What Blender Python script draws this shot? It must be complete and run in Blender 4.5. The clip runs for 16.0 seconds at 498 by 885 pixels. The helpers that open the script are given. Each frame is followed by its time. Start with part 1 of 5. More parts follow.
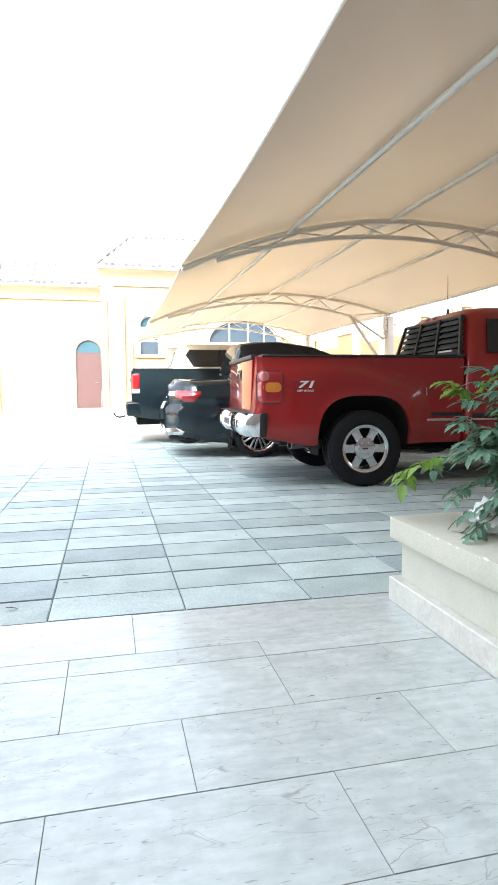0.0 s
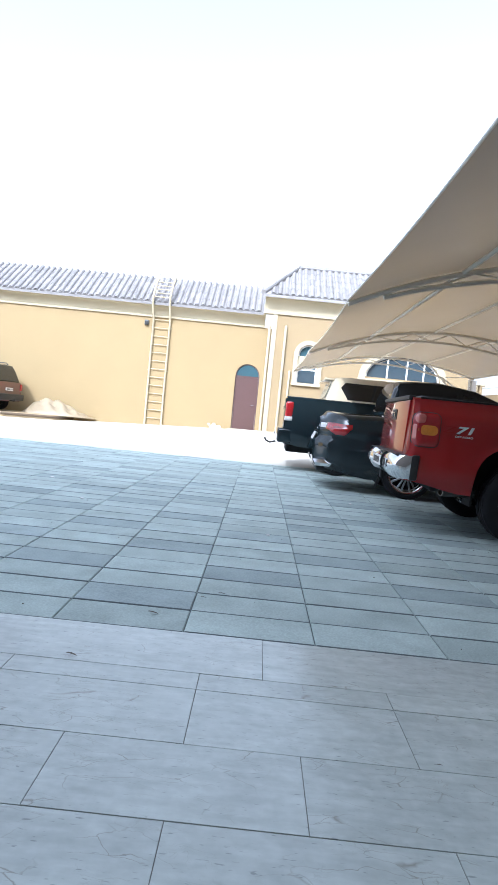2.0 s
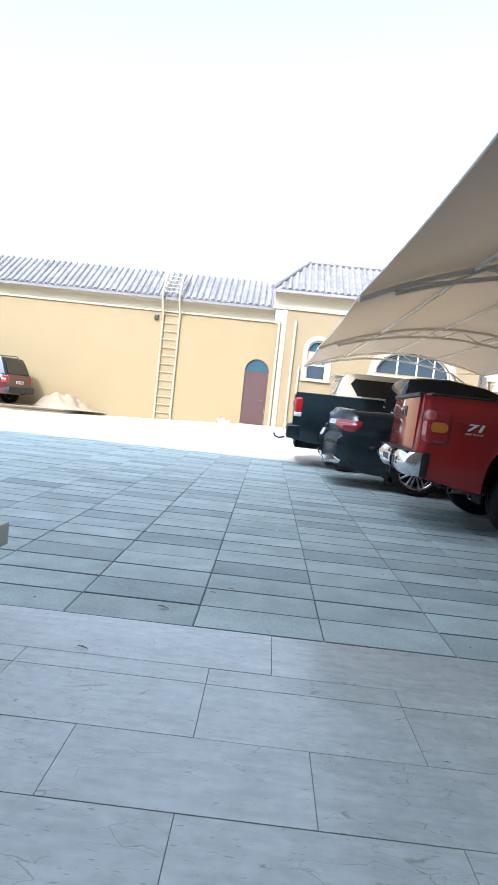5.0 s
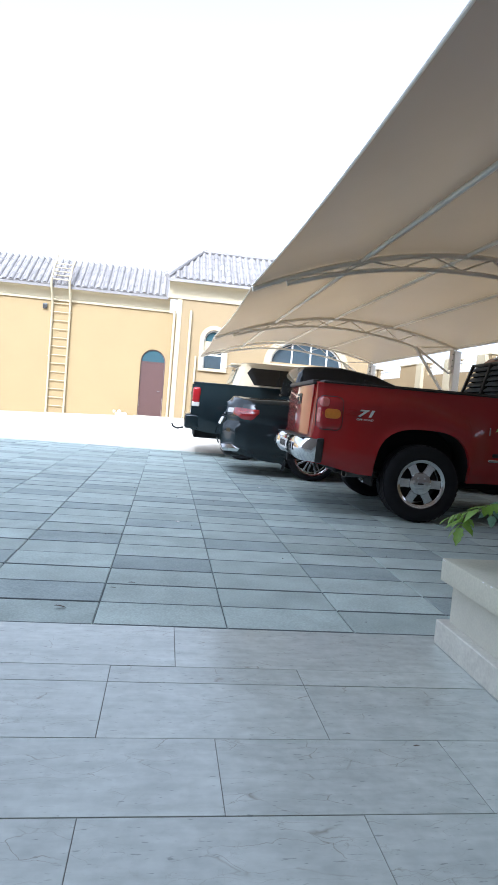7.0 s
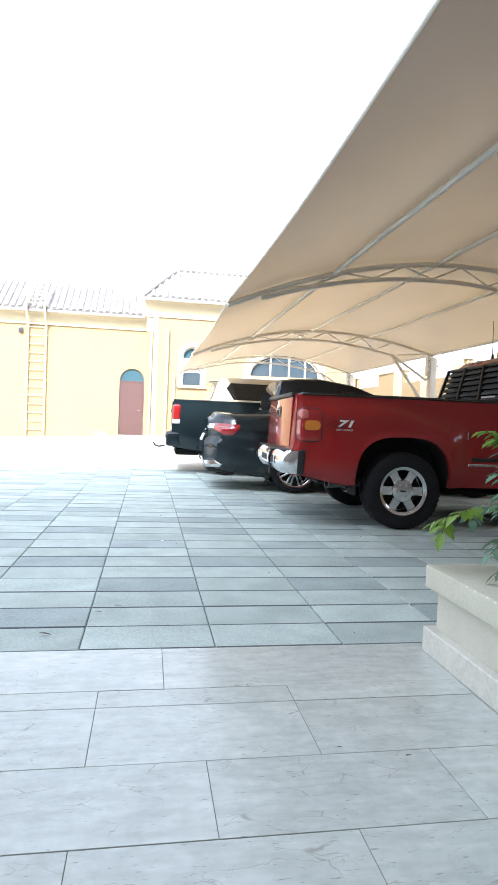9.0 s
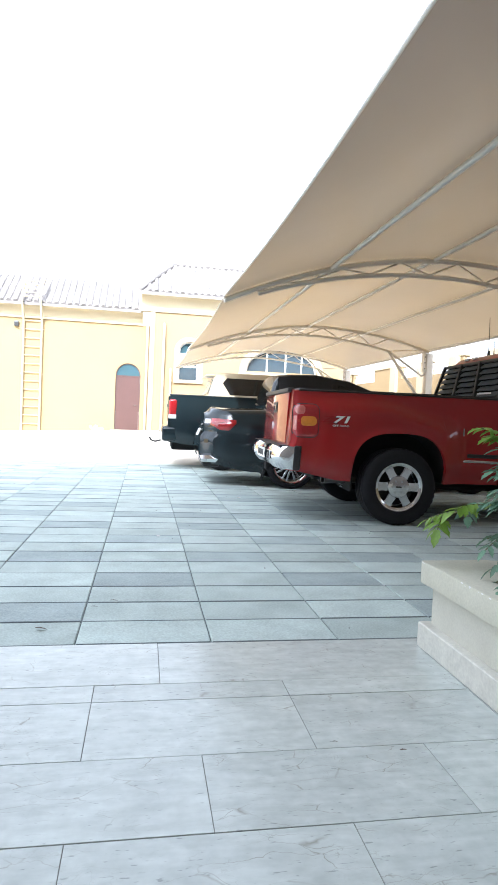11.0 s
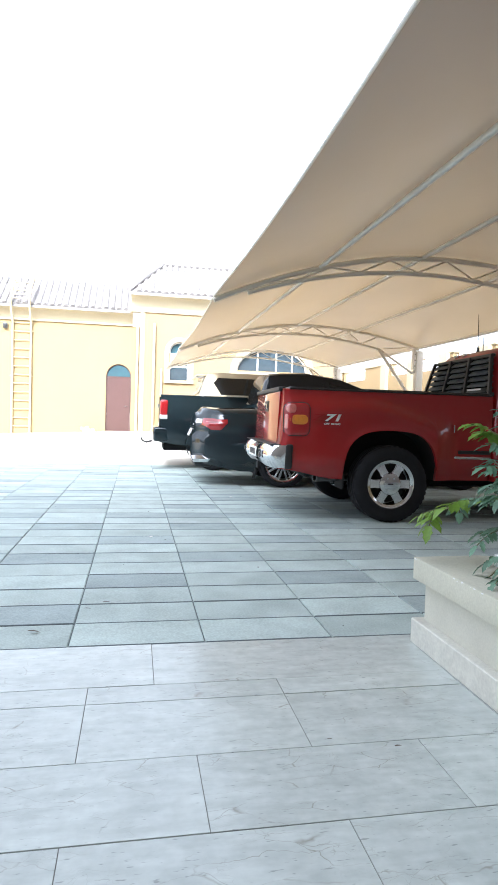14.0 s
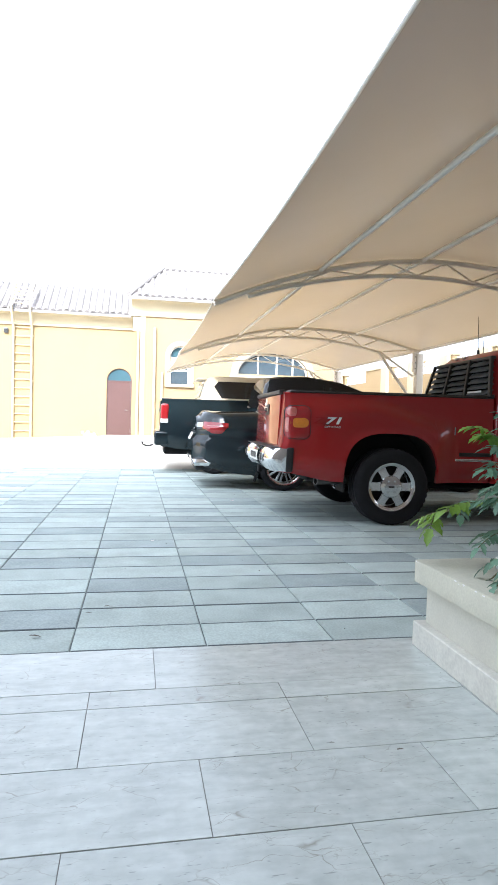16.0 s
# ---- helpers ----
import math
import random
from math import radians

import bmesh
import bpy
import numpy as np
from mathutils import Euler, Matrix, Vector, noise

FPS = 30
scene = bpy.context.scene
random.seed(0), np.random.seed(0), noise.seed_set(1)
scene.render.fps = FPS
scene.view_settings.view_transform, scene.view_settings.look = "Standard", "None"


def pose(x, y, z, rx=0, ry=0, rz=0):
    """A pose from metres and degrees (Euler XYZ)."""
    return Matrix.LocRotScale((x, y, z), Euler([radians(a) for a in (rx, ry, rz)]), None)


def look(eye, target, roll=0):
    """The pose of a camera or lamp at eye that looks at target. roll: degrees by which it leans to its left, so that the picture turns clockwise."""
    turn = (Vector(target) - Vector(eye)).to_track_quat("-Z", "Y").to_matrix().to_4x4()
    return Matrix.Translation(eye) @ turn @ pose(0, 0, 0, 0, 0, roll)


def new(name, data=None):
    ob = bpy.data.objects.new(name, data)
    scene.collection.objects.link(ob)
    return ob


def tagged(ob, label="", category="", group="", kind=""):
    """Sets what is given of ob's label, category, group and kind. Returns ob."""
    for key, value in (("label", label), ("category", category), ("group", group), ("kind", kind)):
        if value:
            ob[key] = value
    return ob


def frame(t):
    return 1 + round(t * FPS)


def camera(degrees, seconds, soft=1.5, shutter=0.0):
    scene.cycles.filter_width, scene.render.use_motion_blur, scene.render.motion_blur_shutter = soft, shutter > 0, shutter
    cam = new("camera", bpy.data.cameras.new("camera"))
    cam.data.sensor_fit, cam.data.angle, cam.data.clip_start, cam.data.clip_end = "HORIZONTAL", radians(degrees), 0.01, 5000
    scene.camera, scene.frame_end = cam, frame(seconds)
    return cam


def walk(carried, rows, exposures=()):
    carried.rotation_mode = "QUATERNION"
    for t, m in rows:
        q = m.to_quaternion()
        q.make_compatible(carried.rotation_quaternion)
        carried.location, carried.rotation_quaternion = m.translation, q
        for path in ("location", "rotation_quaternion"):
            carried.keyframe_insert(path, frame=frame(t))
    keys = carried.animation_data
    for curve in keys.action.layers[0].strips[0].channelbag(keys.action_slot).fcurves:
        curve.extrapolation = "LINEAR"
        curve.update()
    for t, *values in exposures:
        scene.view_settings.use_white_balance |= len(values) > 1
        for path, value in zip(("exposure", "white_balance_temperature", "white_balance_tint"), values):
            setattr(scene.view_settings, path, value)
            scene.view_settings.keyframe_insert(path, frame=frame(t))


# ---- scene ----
cam = camera(44.8, 16.0, soft=1.6)
PATH = [
    (0, (0.284, -2.694, 1.008), (0.735, -0.753, 0.833), -0.3),
    (0.5, (0.27, -2.699, 1.015), (0.596, -0.732, 0.854), 1.1),
    (1, (0.268, -2.712, 1.027), (0.513, -0.731, 0.903), 2.2),
    (1.5, (0.263, -2.715, 1.035), (0.359, -0.721, 0.913), 2.9),
    (2, (0.251, -2.716, 1.031), (0.224, -0.718, 0.931), 5.7),
    (2.5, (0.253, -2.713, 1.028), (0.209, -0.716, 0.928), 6.0),
    (3, (0.251, -2.717, 1.026), (0.212, -0.719, 0.93), 6.1),
    (5.5, (0.24, -2.725, 1.039), (0.185, -0.73, 0.917), 6.1),
    (6, (0.242, -2.721, 1.035), (0.2, -0.725, 0.924), 5.9),
    (6.5, (0.257, -2.702, 1.022), (0.432, -0.712, 0.94), 4.7),
    (7, (0.253, -2.707, 1.029), (0.532, -0.73, 0.91), 4.9),
    (7.5, (0.265, -2.717, 1.038), (0.607, -0.75, 0.907), 3.7),
    (8, (0.267, -2.722, 1.04), (0.62, -0.754, 0.968), 2.6),
    (8.5, (0.263, -2.728, 1.045), (0.591, -0.757, 0.972), 2.5),
    (9, (0.268, -2.716, 1.039), (0.6, -0.745, 0.97), 2.3),
    (11.5, (0.265, -2.717, 1.042), (0.612, -0.749, 0.956), 2.6),
    (12, (0.267, -2.721, 1.043), (0.609, -0.752, 0.96), 2.5),
    (12.5, (0.263, -2.717, 1.04), (0.609, -0.749, 0.957), 2.7),
    (13, (0.263, -2.717, 1.04), (0.62, -0.751, 0.957), 2.4),
    (13.5, (0.266, -2.719, 1.043), (0.634, -0.755, 0.956), 2.2),
    (14, (0.269, -2.715, 1.039), (0.641, -0.752, 0.954), 1.8),
    (14.5, (0.268, -2.718, 1.042), (0.645, -0.755, 0.964), 1.6),
    (15, (0.273, -2.718, 1.04), (0.645, -0.755, 0.965), 1.4),
    (15.5, (0.269, -2.721, 1.046), (0.641, -0.757, 0.966), 1.6),
    (16, (0.27, -2.718, 1.04), (0.639, -0.753, 0.966), 1.5),
]
EXPOSURES = [(0.0, 2.76, 5800, 11), (0.5, 2.44, 5720, 11), (1.0, 2.24, 5600, 11), (2.0, 1.59, 5180, 11), (6.5, 1.55, 5180, 11), (7.0, 1.61, 5260, 11), (7.5, 2.14, 5600, 11), (8.0, 2.33, 5650, 11), (16.0, 2.31, 5650, 11)]
walk(cam, [(t, look(e, g, r)) for t, e, g, r in PATH], EXPOSURES)

# ---- world and sun ----
SUN_EL, SUN_AZ = 39.0, 25.0
world = bpy.data.worlds.new("world")
scene.world = world
world.use_nodes = True
wn = world.node_tree.nodes
sky = wn.new("ShaderNodeTexSky")
sky.sky_type = "NISHITA"
sky.sun_disc = False
sky.sun_elevation = radians(SUN_EL)
sky.sun_rotation = radians(180 + SUN_AZ)
sky.air_density, sky.dust_density, sky.ozone_density = 1.0, 4.5, 0.6
wn["Background"].inputs["Strength"].default_value = 0.15
haze = wn.new("ShaderNodeHueSaturation")
haze.inputs["Saturation"].default_value = 0.12
world.node_tree.links.new(sky.outputs[0], haze.inputs["Color"])
world.node_tree.links.new(haze.outputs[0], wn["Background"].inputs["Color"])
sun = new("sun", bpy.data.lights.new("sun", "SUN"))
sun.data.energy, sun.data.angle, sun.data.color = 1.35, radians(1.2), (1.0, 0.91, 0.78)
sun.matrix_world = pose(0, -20, 30, 90 - SUN_EL, 0, -SUN_AZ)


# ---- materials ----
def mat(name, color, rough=0.6, metal=0.0, vary=0.12, scale=6.0, fine=90.0, bump=0.0, coat=0.0, per_object=0.0, island=0.0, spec=0.5, translucent=0.0, glass=0.0, through_color=None):
    m = bpy.data.materials.new(name)
    m.use_nodes = True
    nt = m.node_tree
    N, L = nt.nodes, nt.links
    b = N["Principled BSDF"]
    b.inputs["Roughness"].default_value = rough
    b.inputs["Metallic"].default_value = metal
    b.inputs["Coat Weight"].default_value = coat
    b.inputs["Coat Roughness"].default_value = 0.04
    b.inputs["Specular IOR Level"].default_value = spec
    b.inputs["Transmission Weight"].default_value = glass
    tc = N.new("ShaderNodeTexCoord")
    n1, n2 = N.new("ShaderNodeTexNoise"), N.new("ShaderNodeTexNoise")
    for n, s, d in ((n1, scale, 4.0), (n2, fine, 3.0)):
        n.inputs["Scale"].default_value, n.inputs["Detail"].default_value = s, d
        L.new(tc.outputs["Object"], n.inputs["Vector"])
    if per_object or island:
        src = N.new("ShaderNodeObjectInfo").outputs["Random"] if per_object else N.new("ShaderNodeNewGeometry").outputs["Random Per Island"]
        add = N.new("ShaderNodeVectorMath")
        add.operation = "MULTIPLY_ADD"
        L.new(src, add.inputs[0])
        add.inputs[1].default_value = (37.0, 17.0, 5.0)
        L.new(tc.outputs["Object"], add.inputs[2])
        L.new(add.outputs[0], n1.inputs["Vector"])
        L.new(add.outputs[0], n2.inputs["Vector"])
    mix = N.new("ShaderNodeMath")
    mix.operation = "MULTIPLY_ADD"
    mix.inputs[1].default_value = 0.5
    L.new(n2.outputs["Fac"], mix.inputs[0])
    half = N.new("ShaderNodeMath")
    half.operation = "MULTIPLY"
    half.inputs[1].default_value = 0.5
    L.new(n1.outputs["Fac"], half.inputs[0])
    L.new(half.outputs[0], mix.inputs[2])
    rng = N.new("ShaderNodeMapRange")
    rng.inputs["From Min"].default_value, rng.inputs["From Max"].default_value = 0.3, 0.7
    rng.inputs["To Min"].default_value, rng.inputs["To Max"].default_value = 1 - vary, 1 + vary
    L.new(mix.outputs[0], rng.inputs["Value"])
    value = rng.outputs[0]
    if per_object or island:
        amount = per_object or island
        r2 = N.new("ShaderNodeMapRange")
        r2.inputs["To Min"].default_value, r2.inputs["To Max"].default_value = 1 - amount, 1 + amount
        L.new(src, r2.inputs["Value"])
        mul = N.new("ShaderNodeMath")
        mul.operation = "MULTIPLY"
        L.new(value, mul.inputs[0])
        L.new(r2.outputs[0], mul.inputs[1])
        value = mul.outputs[0]
    col = N.new("ShaderNodeVectorMath")
    col.operation = "SCALE"
    col.inputs[0].default_value = color
    L.new(value, col.inputs["Scale"])
    L.new(col.outputs[0], b.inputs["Base Color"])
    if bump:
        bp = N.new("ShaderNodeBump")
        bp.inputs["Strength"].default_value, bp.inputs["Distance"].default_value = bump, 0.01
        L.new(mix.outputs[0], bp.inputs["Height"])
        L.new(bp.outputs[0], b.inputs["Normal"])
    if translucent:
        tr = N.new("ShaderNodeBsdfTranslucent")
        if through_color:
            tr.inputs["Color"].default_value = (*through_color, 1)
        else:
            L.new(col.outputs[0], tr.inputs["Color"])
        ms = N.new("ShaderNodeMixShader")
        ms.inputs[0].default_value = translucent
        L.new(b.outputs[0], ms.inputs[1])
        L.new(tr.outputs[0], ms.inputs[2])
        L.new(ms.outputs[0], N["Material Output"].inputs["Surface"])
    return m


def marble_mat():
    m = mat("beige_marble", (0.497, 0.540, 0.510), 0.22, vary=0.12, scale=6.0, fine=26.0, per_object=0.05)
    nt = m.node_tree
    N, L = nt.nodes, nt.links
    b = N["Principled BSDF"]
    old = b.inputs["Base Color"].links[0].from_socket
    tc = N.new("ShaderNodeTexCoord")
    info = N.new("ShaderNodeObjectInfo")
    add = N.new("ShaderNodeVectorMath")
    add.operation = "MULTIPLY_ADD"
    L.new(info.outputs["Random"], add.inputs[0])
    add.inputs[1].default_value = (31.0, 47.0, 3.0)
    L.new(tc.outputs["Object"], add.inputs[2])
    def noise_node(scale, detail, vector):
        n = N.new("ShaderNodeTexNoise")
        n.inputs["Scale"].default_value, n.inputs["Detail"].default_value = scale, detail
        L.new(vector, n.inputs["Vector"])
        return n

    def ranged(value, a, b, c, d):
        r = N.new("ShaderNodeMapRange")
        r.inputs["From Min"].default_value, r.inputs["From Max"].default_value = a, b
        r.inputs["To Min"].default_value, r.inputs["To Max"].default_value = c, d
        L.new(value, r.inputs["Value"])
        return r.outputs[0]

    def cracks(scale, warp, width):
        """Thin broken vein lines, longer across the porch than along it."""
        w = noise_node(warp, 5.0, add.outputs[0])
        bend = N.new("ShaderNodeVectorMath")
        bend.operation = "MULTIPLY_ADD"
        L.new(w.outputs["Color"], bend.inputs[0])
        bend.inputs[1].default_value = (0.22, 0.12, 0.0)
        L.new(add.outputs[0], bend.inputs[2])
        mp = N.new("ShaderNodeMapping")
        mp.inputs["Scale"].default_value = (1.0, 4.2, 1.0)
        mp.inputs["Rotation"].default_value = (0, 0, 0.12)
        L.new(bend.outputs[0], mp.inputs["Vector"])
        v = N.new("ShaderNodeTexVoronoi")
        v.feature = "DISTANCE_TO_EDGE"
        v.inputs["Scale"].default_value = scale
        L.new(mp.outputs[0], v.inputs["Vector"])
        return ranged(v.outputs["Distance"], 0.0, width, 1.0, 0.0)
    both = N.new("ShaderNodeMath")
    both.operation = "MAXIMUM"
    L.new(cracks(4.0, 5.0, 0.013), both.inputs[0])
    fine_lines = N.new("ShaderNodeMath")
    fine_lines.operation = "MULTIPLY"
    L.new(cracks(13.0, 12.0, 0.028), fine_lines.inputs[0])
    L.new(ranged(noise_node(9.0, 3.0, add.outputs[0]).outputs["Fac"], 0.48, 0.62, 0.0, 0.7), fine_lines.inputs[1])
    L.new(fine_lines.outputs[0], both.inputs[1])
    where = ranged(noise_node(7.0, 4.0, add.outputs[0]).outputs["Fac"], 0.46, 0.62, 0.0, 0.95)
    mul = N.new("ShaderNodeMath")
    mul.operation = "MULTIPLY"
    L.new(both.outputs[0], mul.inputs[0])
    L.new(where, mul.inputs[1])
    mx = N.new("ShaderNodeMix")
    mx.data_type = "RGBA"
    L.new(mul.outputs[0], mx.inputs["Factor"])
    mx.inputs["B"].default_value = (0.30, 0.30, 0.26, 1)
    # clouds drawn out across the porch, and short dark flecks
    streak = N.new("ShaderNodeMapping")
    streak.inputs["Scale"].default_value = (2.2, 9.0, 1.0)
    L.new(add.outputs[0], streak.inputs["Vector"])
    cloud = ranged(noise_node(3.2, 12.0, streak.outputs[0]).outputs["Fac"], 0.35, 0.65, 0.92, 1.06)
    fleck = ranged(noise_node(13.0, 2.0, streak.outputs[0]).outputs["Fac"], 0.665, 0.73, 1.0, 0.66)
    both2 = N.new("ShaderNodeMath")
    both2.operation = "MULTIPLY"
    L.new(cloud, both2.inputs[0])
    L.new(fleck, both2.inputs[1])
    toned = N.new("ShaderNodeVectorMath")
    toned.operation = "SCALE"
    L.new(old, toned.inputs[0])
    L.new(both2.outputs[0], toned.inputs["Scale"])
    L.new(toned.outputs[0], mx.inputs["A"])
    L.new(mx.outputs["Result"], b.inputs["Base Color"])
    return m


MARBLE = marble_mat()
SLAB = mat("grey_concrete_slab", (0.435, 0.505, 0.475), 0.72, spec=0.22, vary=0.25, scale=4.0, fine=95.0, bump=0.3, per_object=0.10)
SLAB_DARK = mat("dark_concrete_slab", (0.345, 0.405, 0.398), 0.72, spec=0.22, vary=0.25, scale=4.0, fine=95.0, bump=0.3, per_object=0.10)
SLAB_FAR = mat("grey_concrete_slabs_far", (0.435, 0.505, 0.475), 0.72, spec=0.22, vary=0.18, scale=4.0, fine=150.0, island=0.12)
BEDDING = mat("grey_sand_bedding", (0.15, 0.17, 0.175), 0.9, vary=0.3, scale=10.0)
JOINT = mat("dirty_slab_edge", (0.15, 0.175, 0.18), 0.9, vary=0.3, scale=8.0)
GROUT = mat("grey_brown_grout", (0.20, 0.195, 0.18), 0.9, vary=0.25, scale=14.0)
GROUND = mat("pale_concrete_yard", (0.58, 0.55, 0.49), 0.85, vary=0.1, scale=1.5, fine=40.0)
RENDER = mat("ochre_wall_paint", (0.310, 0.228, 0.112), 0.85, vary=0.05, scale=0.8, fine=60.0, bump=0.1)
RENDER_TAN = mat("tan_wall_paint", (0.300, 0.221, 0.117), 0.85, vary=0.05, scale=0.8, fine=60.0, bump=0.1)
CREAM = mat("cream_trim_paint", (0.45, 0.385, 0.255), 0.7, vary=0.04, scale=1.5, fine=60.0)
WHITE = mat("white_paint", (0.78, 0.77, 0.74), 0.5, vary=0.04, scale=2.0)
TILE = mat("grey_clay_roof_tile", (0.25, 0.235, 0.225), 0.8, vary=0.12, scale=7.0, per_object=0.15)
PLANTER = mat("cream_planter_plaster", (0.56, 0.55, 0.465), 0.75, vary=0.10, scale=5.0, fine=120.0, bump=0.15)
CAP = mat("weathered_cream_plaster", (0.54, 0.53, 0.43), 0.8, vary=0.13, scale=4.0, fine=110.0, bump=0.15)
CHIP = mat("bare_white_chip", (0.75, 0.75, 0.73), 0.9)
SOIL = mat("dry_soil", (0.16, 0.12, 0.08), 0.95, vary=0.3, scale=12.0, bump=0.6)
# Blue in the base stands for cool sky haze; through_color holds the tan.
FABRIC = mat("cool_tinted_tan_fabric", (0.24, 0.27, 0.335), 0.28, vary=0.12, scale=0.9, fine=300.0, translucent=0.19, spec=0.8, through_color=(0.46, 0.312, 0.15))
STEEL = mat("cream_painted_steel", (0.78, 0.74, 0.66), 0.45, vary=0.06, scale=5.0)
DOOR = mat("brown_steel_door", (0.085, 0.042, 0.036), 0.5, vary=0.08, scale=2.0)
GLASS_DARK = mat("dark_tinted_glass", (0.012, 0.014, 0.016), 0.04, vary=0.05, spec=0.6)
GLASS_WINDOW = mat("grey_window_glass", (0.05, 0.07, 0.085), 0.05, vary=0.1, spec=0.8)
GLASS_TEAL = mat("teal_tinted_glass", (0.05, 0.10, 0.12), 0.05, vary=0.05, spec=0.8)
RUBBER = mat("black_tyre_rubber", (0.010, 0.010, 0.012), 0.8, vary=0.2, scale=14.0, bump=0.1, spec=0.3)
CHROME = mat("chrome", (0.75, 0.75, 0.76), 0.10, 1.0, vary=0.03)
ALLOY = mat("polished_alloy", (0.80, 0.81, 0.82), 0.22, 1.0, vary=0.05)
RED = mat("metallic_red_paint", (0.29, 0.011, 0.012), 0.35, 0.0, spec=0.15, vary=0.05, scale=2.0, fine=400.0, coat=1.0)
BLACK = mat("gloss_black_paint", (0.010, 0.018, 0.022), 0.035, vary=0.1, scale=2.0, spec=0.55)
TRIM_GREY = mat("worn_grey_black_plastic", (0.10, 0.11, 0.115), 0.42, vary=0.2, scale=9.0)
BLACK_TRIM = mat("black_plastic_trim", (0.016, 0.016, 0.017), 0.5, vary=0.15, scale=20.0)
# cream stands for bright reflections on the black pickup's glossy cab
CREAM_SHEEN = mat("cream_sheen_on_black", (0.55, 0.47, 0.33), 0.3, vary=0.03, coat=1.0)
MAROON = mat("maroon_paint", (0.075, 0.010, 0.013), 0.3, coat=1.0)
LAMP_RED = mat("red_lamp_lens", (0.30, 0.011, 0.014), 0.12, vary=0.15, scale=30.0, coat=1.0)
LAMP_AMBER = mat("amber_lamp_lens", (0.62, 0.20, 0.02), 0.12, vary=0.15, scale=40.0, coat=1.0)
LAMP_CLEAR = mat("clear_lamp_lens", (0.62, 0.60, 0.58), 0.1, vary=0.15, scale=40.0, coat=1.0)
EXHAUST = mat("dull_exhaust_steel", (0.16, 0.155, 0.15), 0.45, 0.8, vary=0.2, scale=12.0)
DARK = mat("dark_underbody", (0.012, 0.012, 0.012), 0.9)
LEAF = mat("green_leaf", (0.14, 0.26, 0.17), 0.42, vary=0.25, scale=9.0, translucent=0.25, island=0.3)
LEAF_YOUNG = mat("young_leaf", (0.20, 0.34, 0.05), 0.42, vary=0.2, scale=9.0, translucent=0.35, island=0.2)
STEM = mat("green_brown_stem", (0.12, 0.12, 0.05), 0.7)
HOUSE = mat("grey_brown_house_stone", (0.17, 0.15, 0.13), 0.85, vary=0.12, scale=0.7, fine=30.0)
LAMP_PINK = mat("pale_red_lamp_lens", (0.50, 0.13, 0.11), 0.12, vary=0.15, scale=30.0, coat=1.0)
SKIRT = mat("speckled_marble_skirting", (0.61, 0.60, 0.53), 0.35, vary=0.16, scale=16.0, fine=70.0)
SAND = mat("tan_sand_strip", (0.50, 0.38, 0.22), 0.95, vary=0.1, scale=2.0)


# ---- building helpers ----
def part(name, bm, material, parent=None, label="", smooth=False):
    me = bpy.data.meshes.new(name)
    bm.normal_update()
    bm.to_mesh(me)
    bm.free()
    for m in material if isinstance(material, (list, tuple)) else [material]:
        me.materials.append(m)
    if smooth:
        for p in me.polygons:
            p.use_smooth = True
        me.set_sharp_from_angle(angle=radians(smooth if smooth is not True else 40))
    ob = new(name, me)
    ob.parent = parent
    if label:
        ob["label"] = label
    return ob


def share(name, me, m, parent):
    ob = new(name, me)
    ob.parent = parent
    ob.matrix_basis = m
    return ob


def thing(name, label, category, m=None, group="", kind=""):
    ob = new(name)
    ob.empty_display_size = 0.1
    if m:
        ob.matrix_world = m
    return tagged(ob, label, category, group, kind)


def add_box(bm, x0, x1, y0, y1, z0, z1, bevel=0.0, segs=1, m=None):
    mat4 = Matrix.LocRotScale(((x0 + x1) / 2, (y0 + y1) / 2, (z0 + z1) / 2), None, (x1 - x0, y1 - y0, z1 - z0))
    g = bmesh.ops.create_cube(bm, size=1.0, matrix=(m @ mat4) if m else mat4)
    if bevel:
        edges = {e for v in g["verts"] for e in v.link_edges}
        bmesh.ops.bevel(bm, geom=list(edges), offset=bevel, segments=segs, affect="EDGES", profile=0.5)
    return bm


def box(x0, x1, y0, y1, z0, z1, bevel=0.0, segs=1):
    return add_box(bmesh.new(), x0, x1, y0, y1, z0, z1, bevel, segs)


def add_tube(bm, a, b, r, r2=None, seg=10):
    a, b = Vector(a), Vector(b)
    d = b - a
    m = Matrix.Translation((a + b) / 2) @ d.to_track_quat("Z", "Y").to_matrix().to_4x4()
    bmesh.ops.create_cone(bm, cap_ends=True, segments=seg, radius1=r, radius2=r if r2 is None else r2, depth=d.length, matrix=m)
    return bm


def add_path(bm, pts, r, seg=8):
    """A round pipe through the points; r a number or one for each point."""
    pts = [Vector(p) for p in pts]
    rings = []
    q = last = None
    for i, p in enumerate(pts):
        d = (pts[min(i + 1, len(pts) - 1)] - pts[max(i - 1, 0)]).normalized()
        q = last.rotation_difference(d) @ q if last else d.to_track_quat("Z", "Y")
        last = d
        rr = r[i] if isinstance(r, (list, tuple)) else r
        rings.append([bm.verts.new(p + q @ Vector((rr * math.cos(k * math.tau / seg), rr * math.sin(k * math.tau / seg), 0))) for k in range(seg)])
    for u, v in zip(rings, rings[1:]):
        for k in range(seg):
            bm.faces.new((u[k], u[(k + 1) % seg], v[(k + 1) % seg], v[k]))
    bm.faces.new(rings[0][::-1])
    bm.faces.new(rings[-1])
    return bm


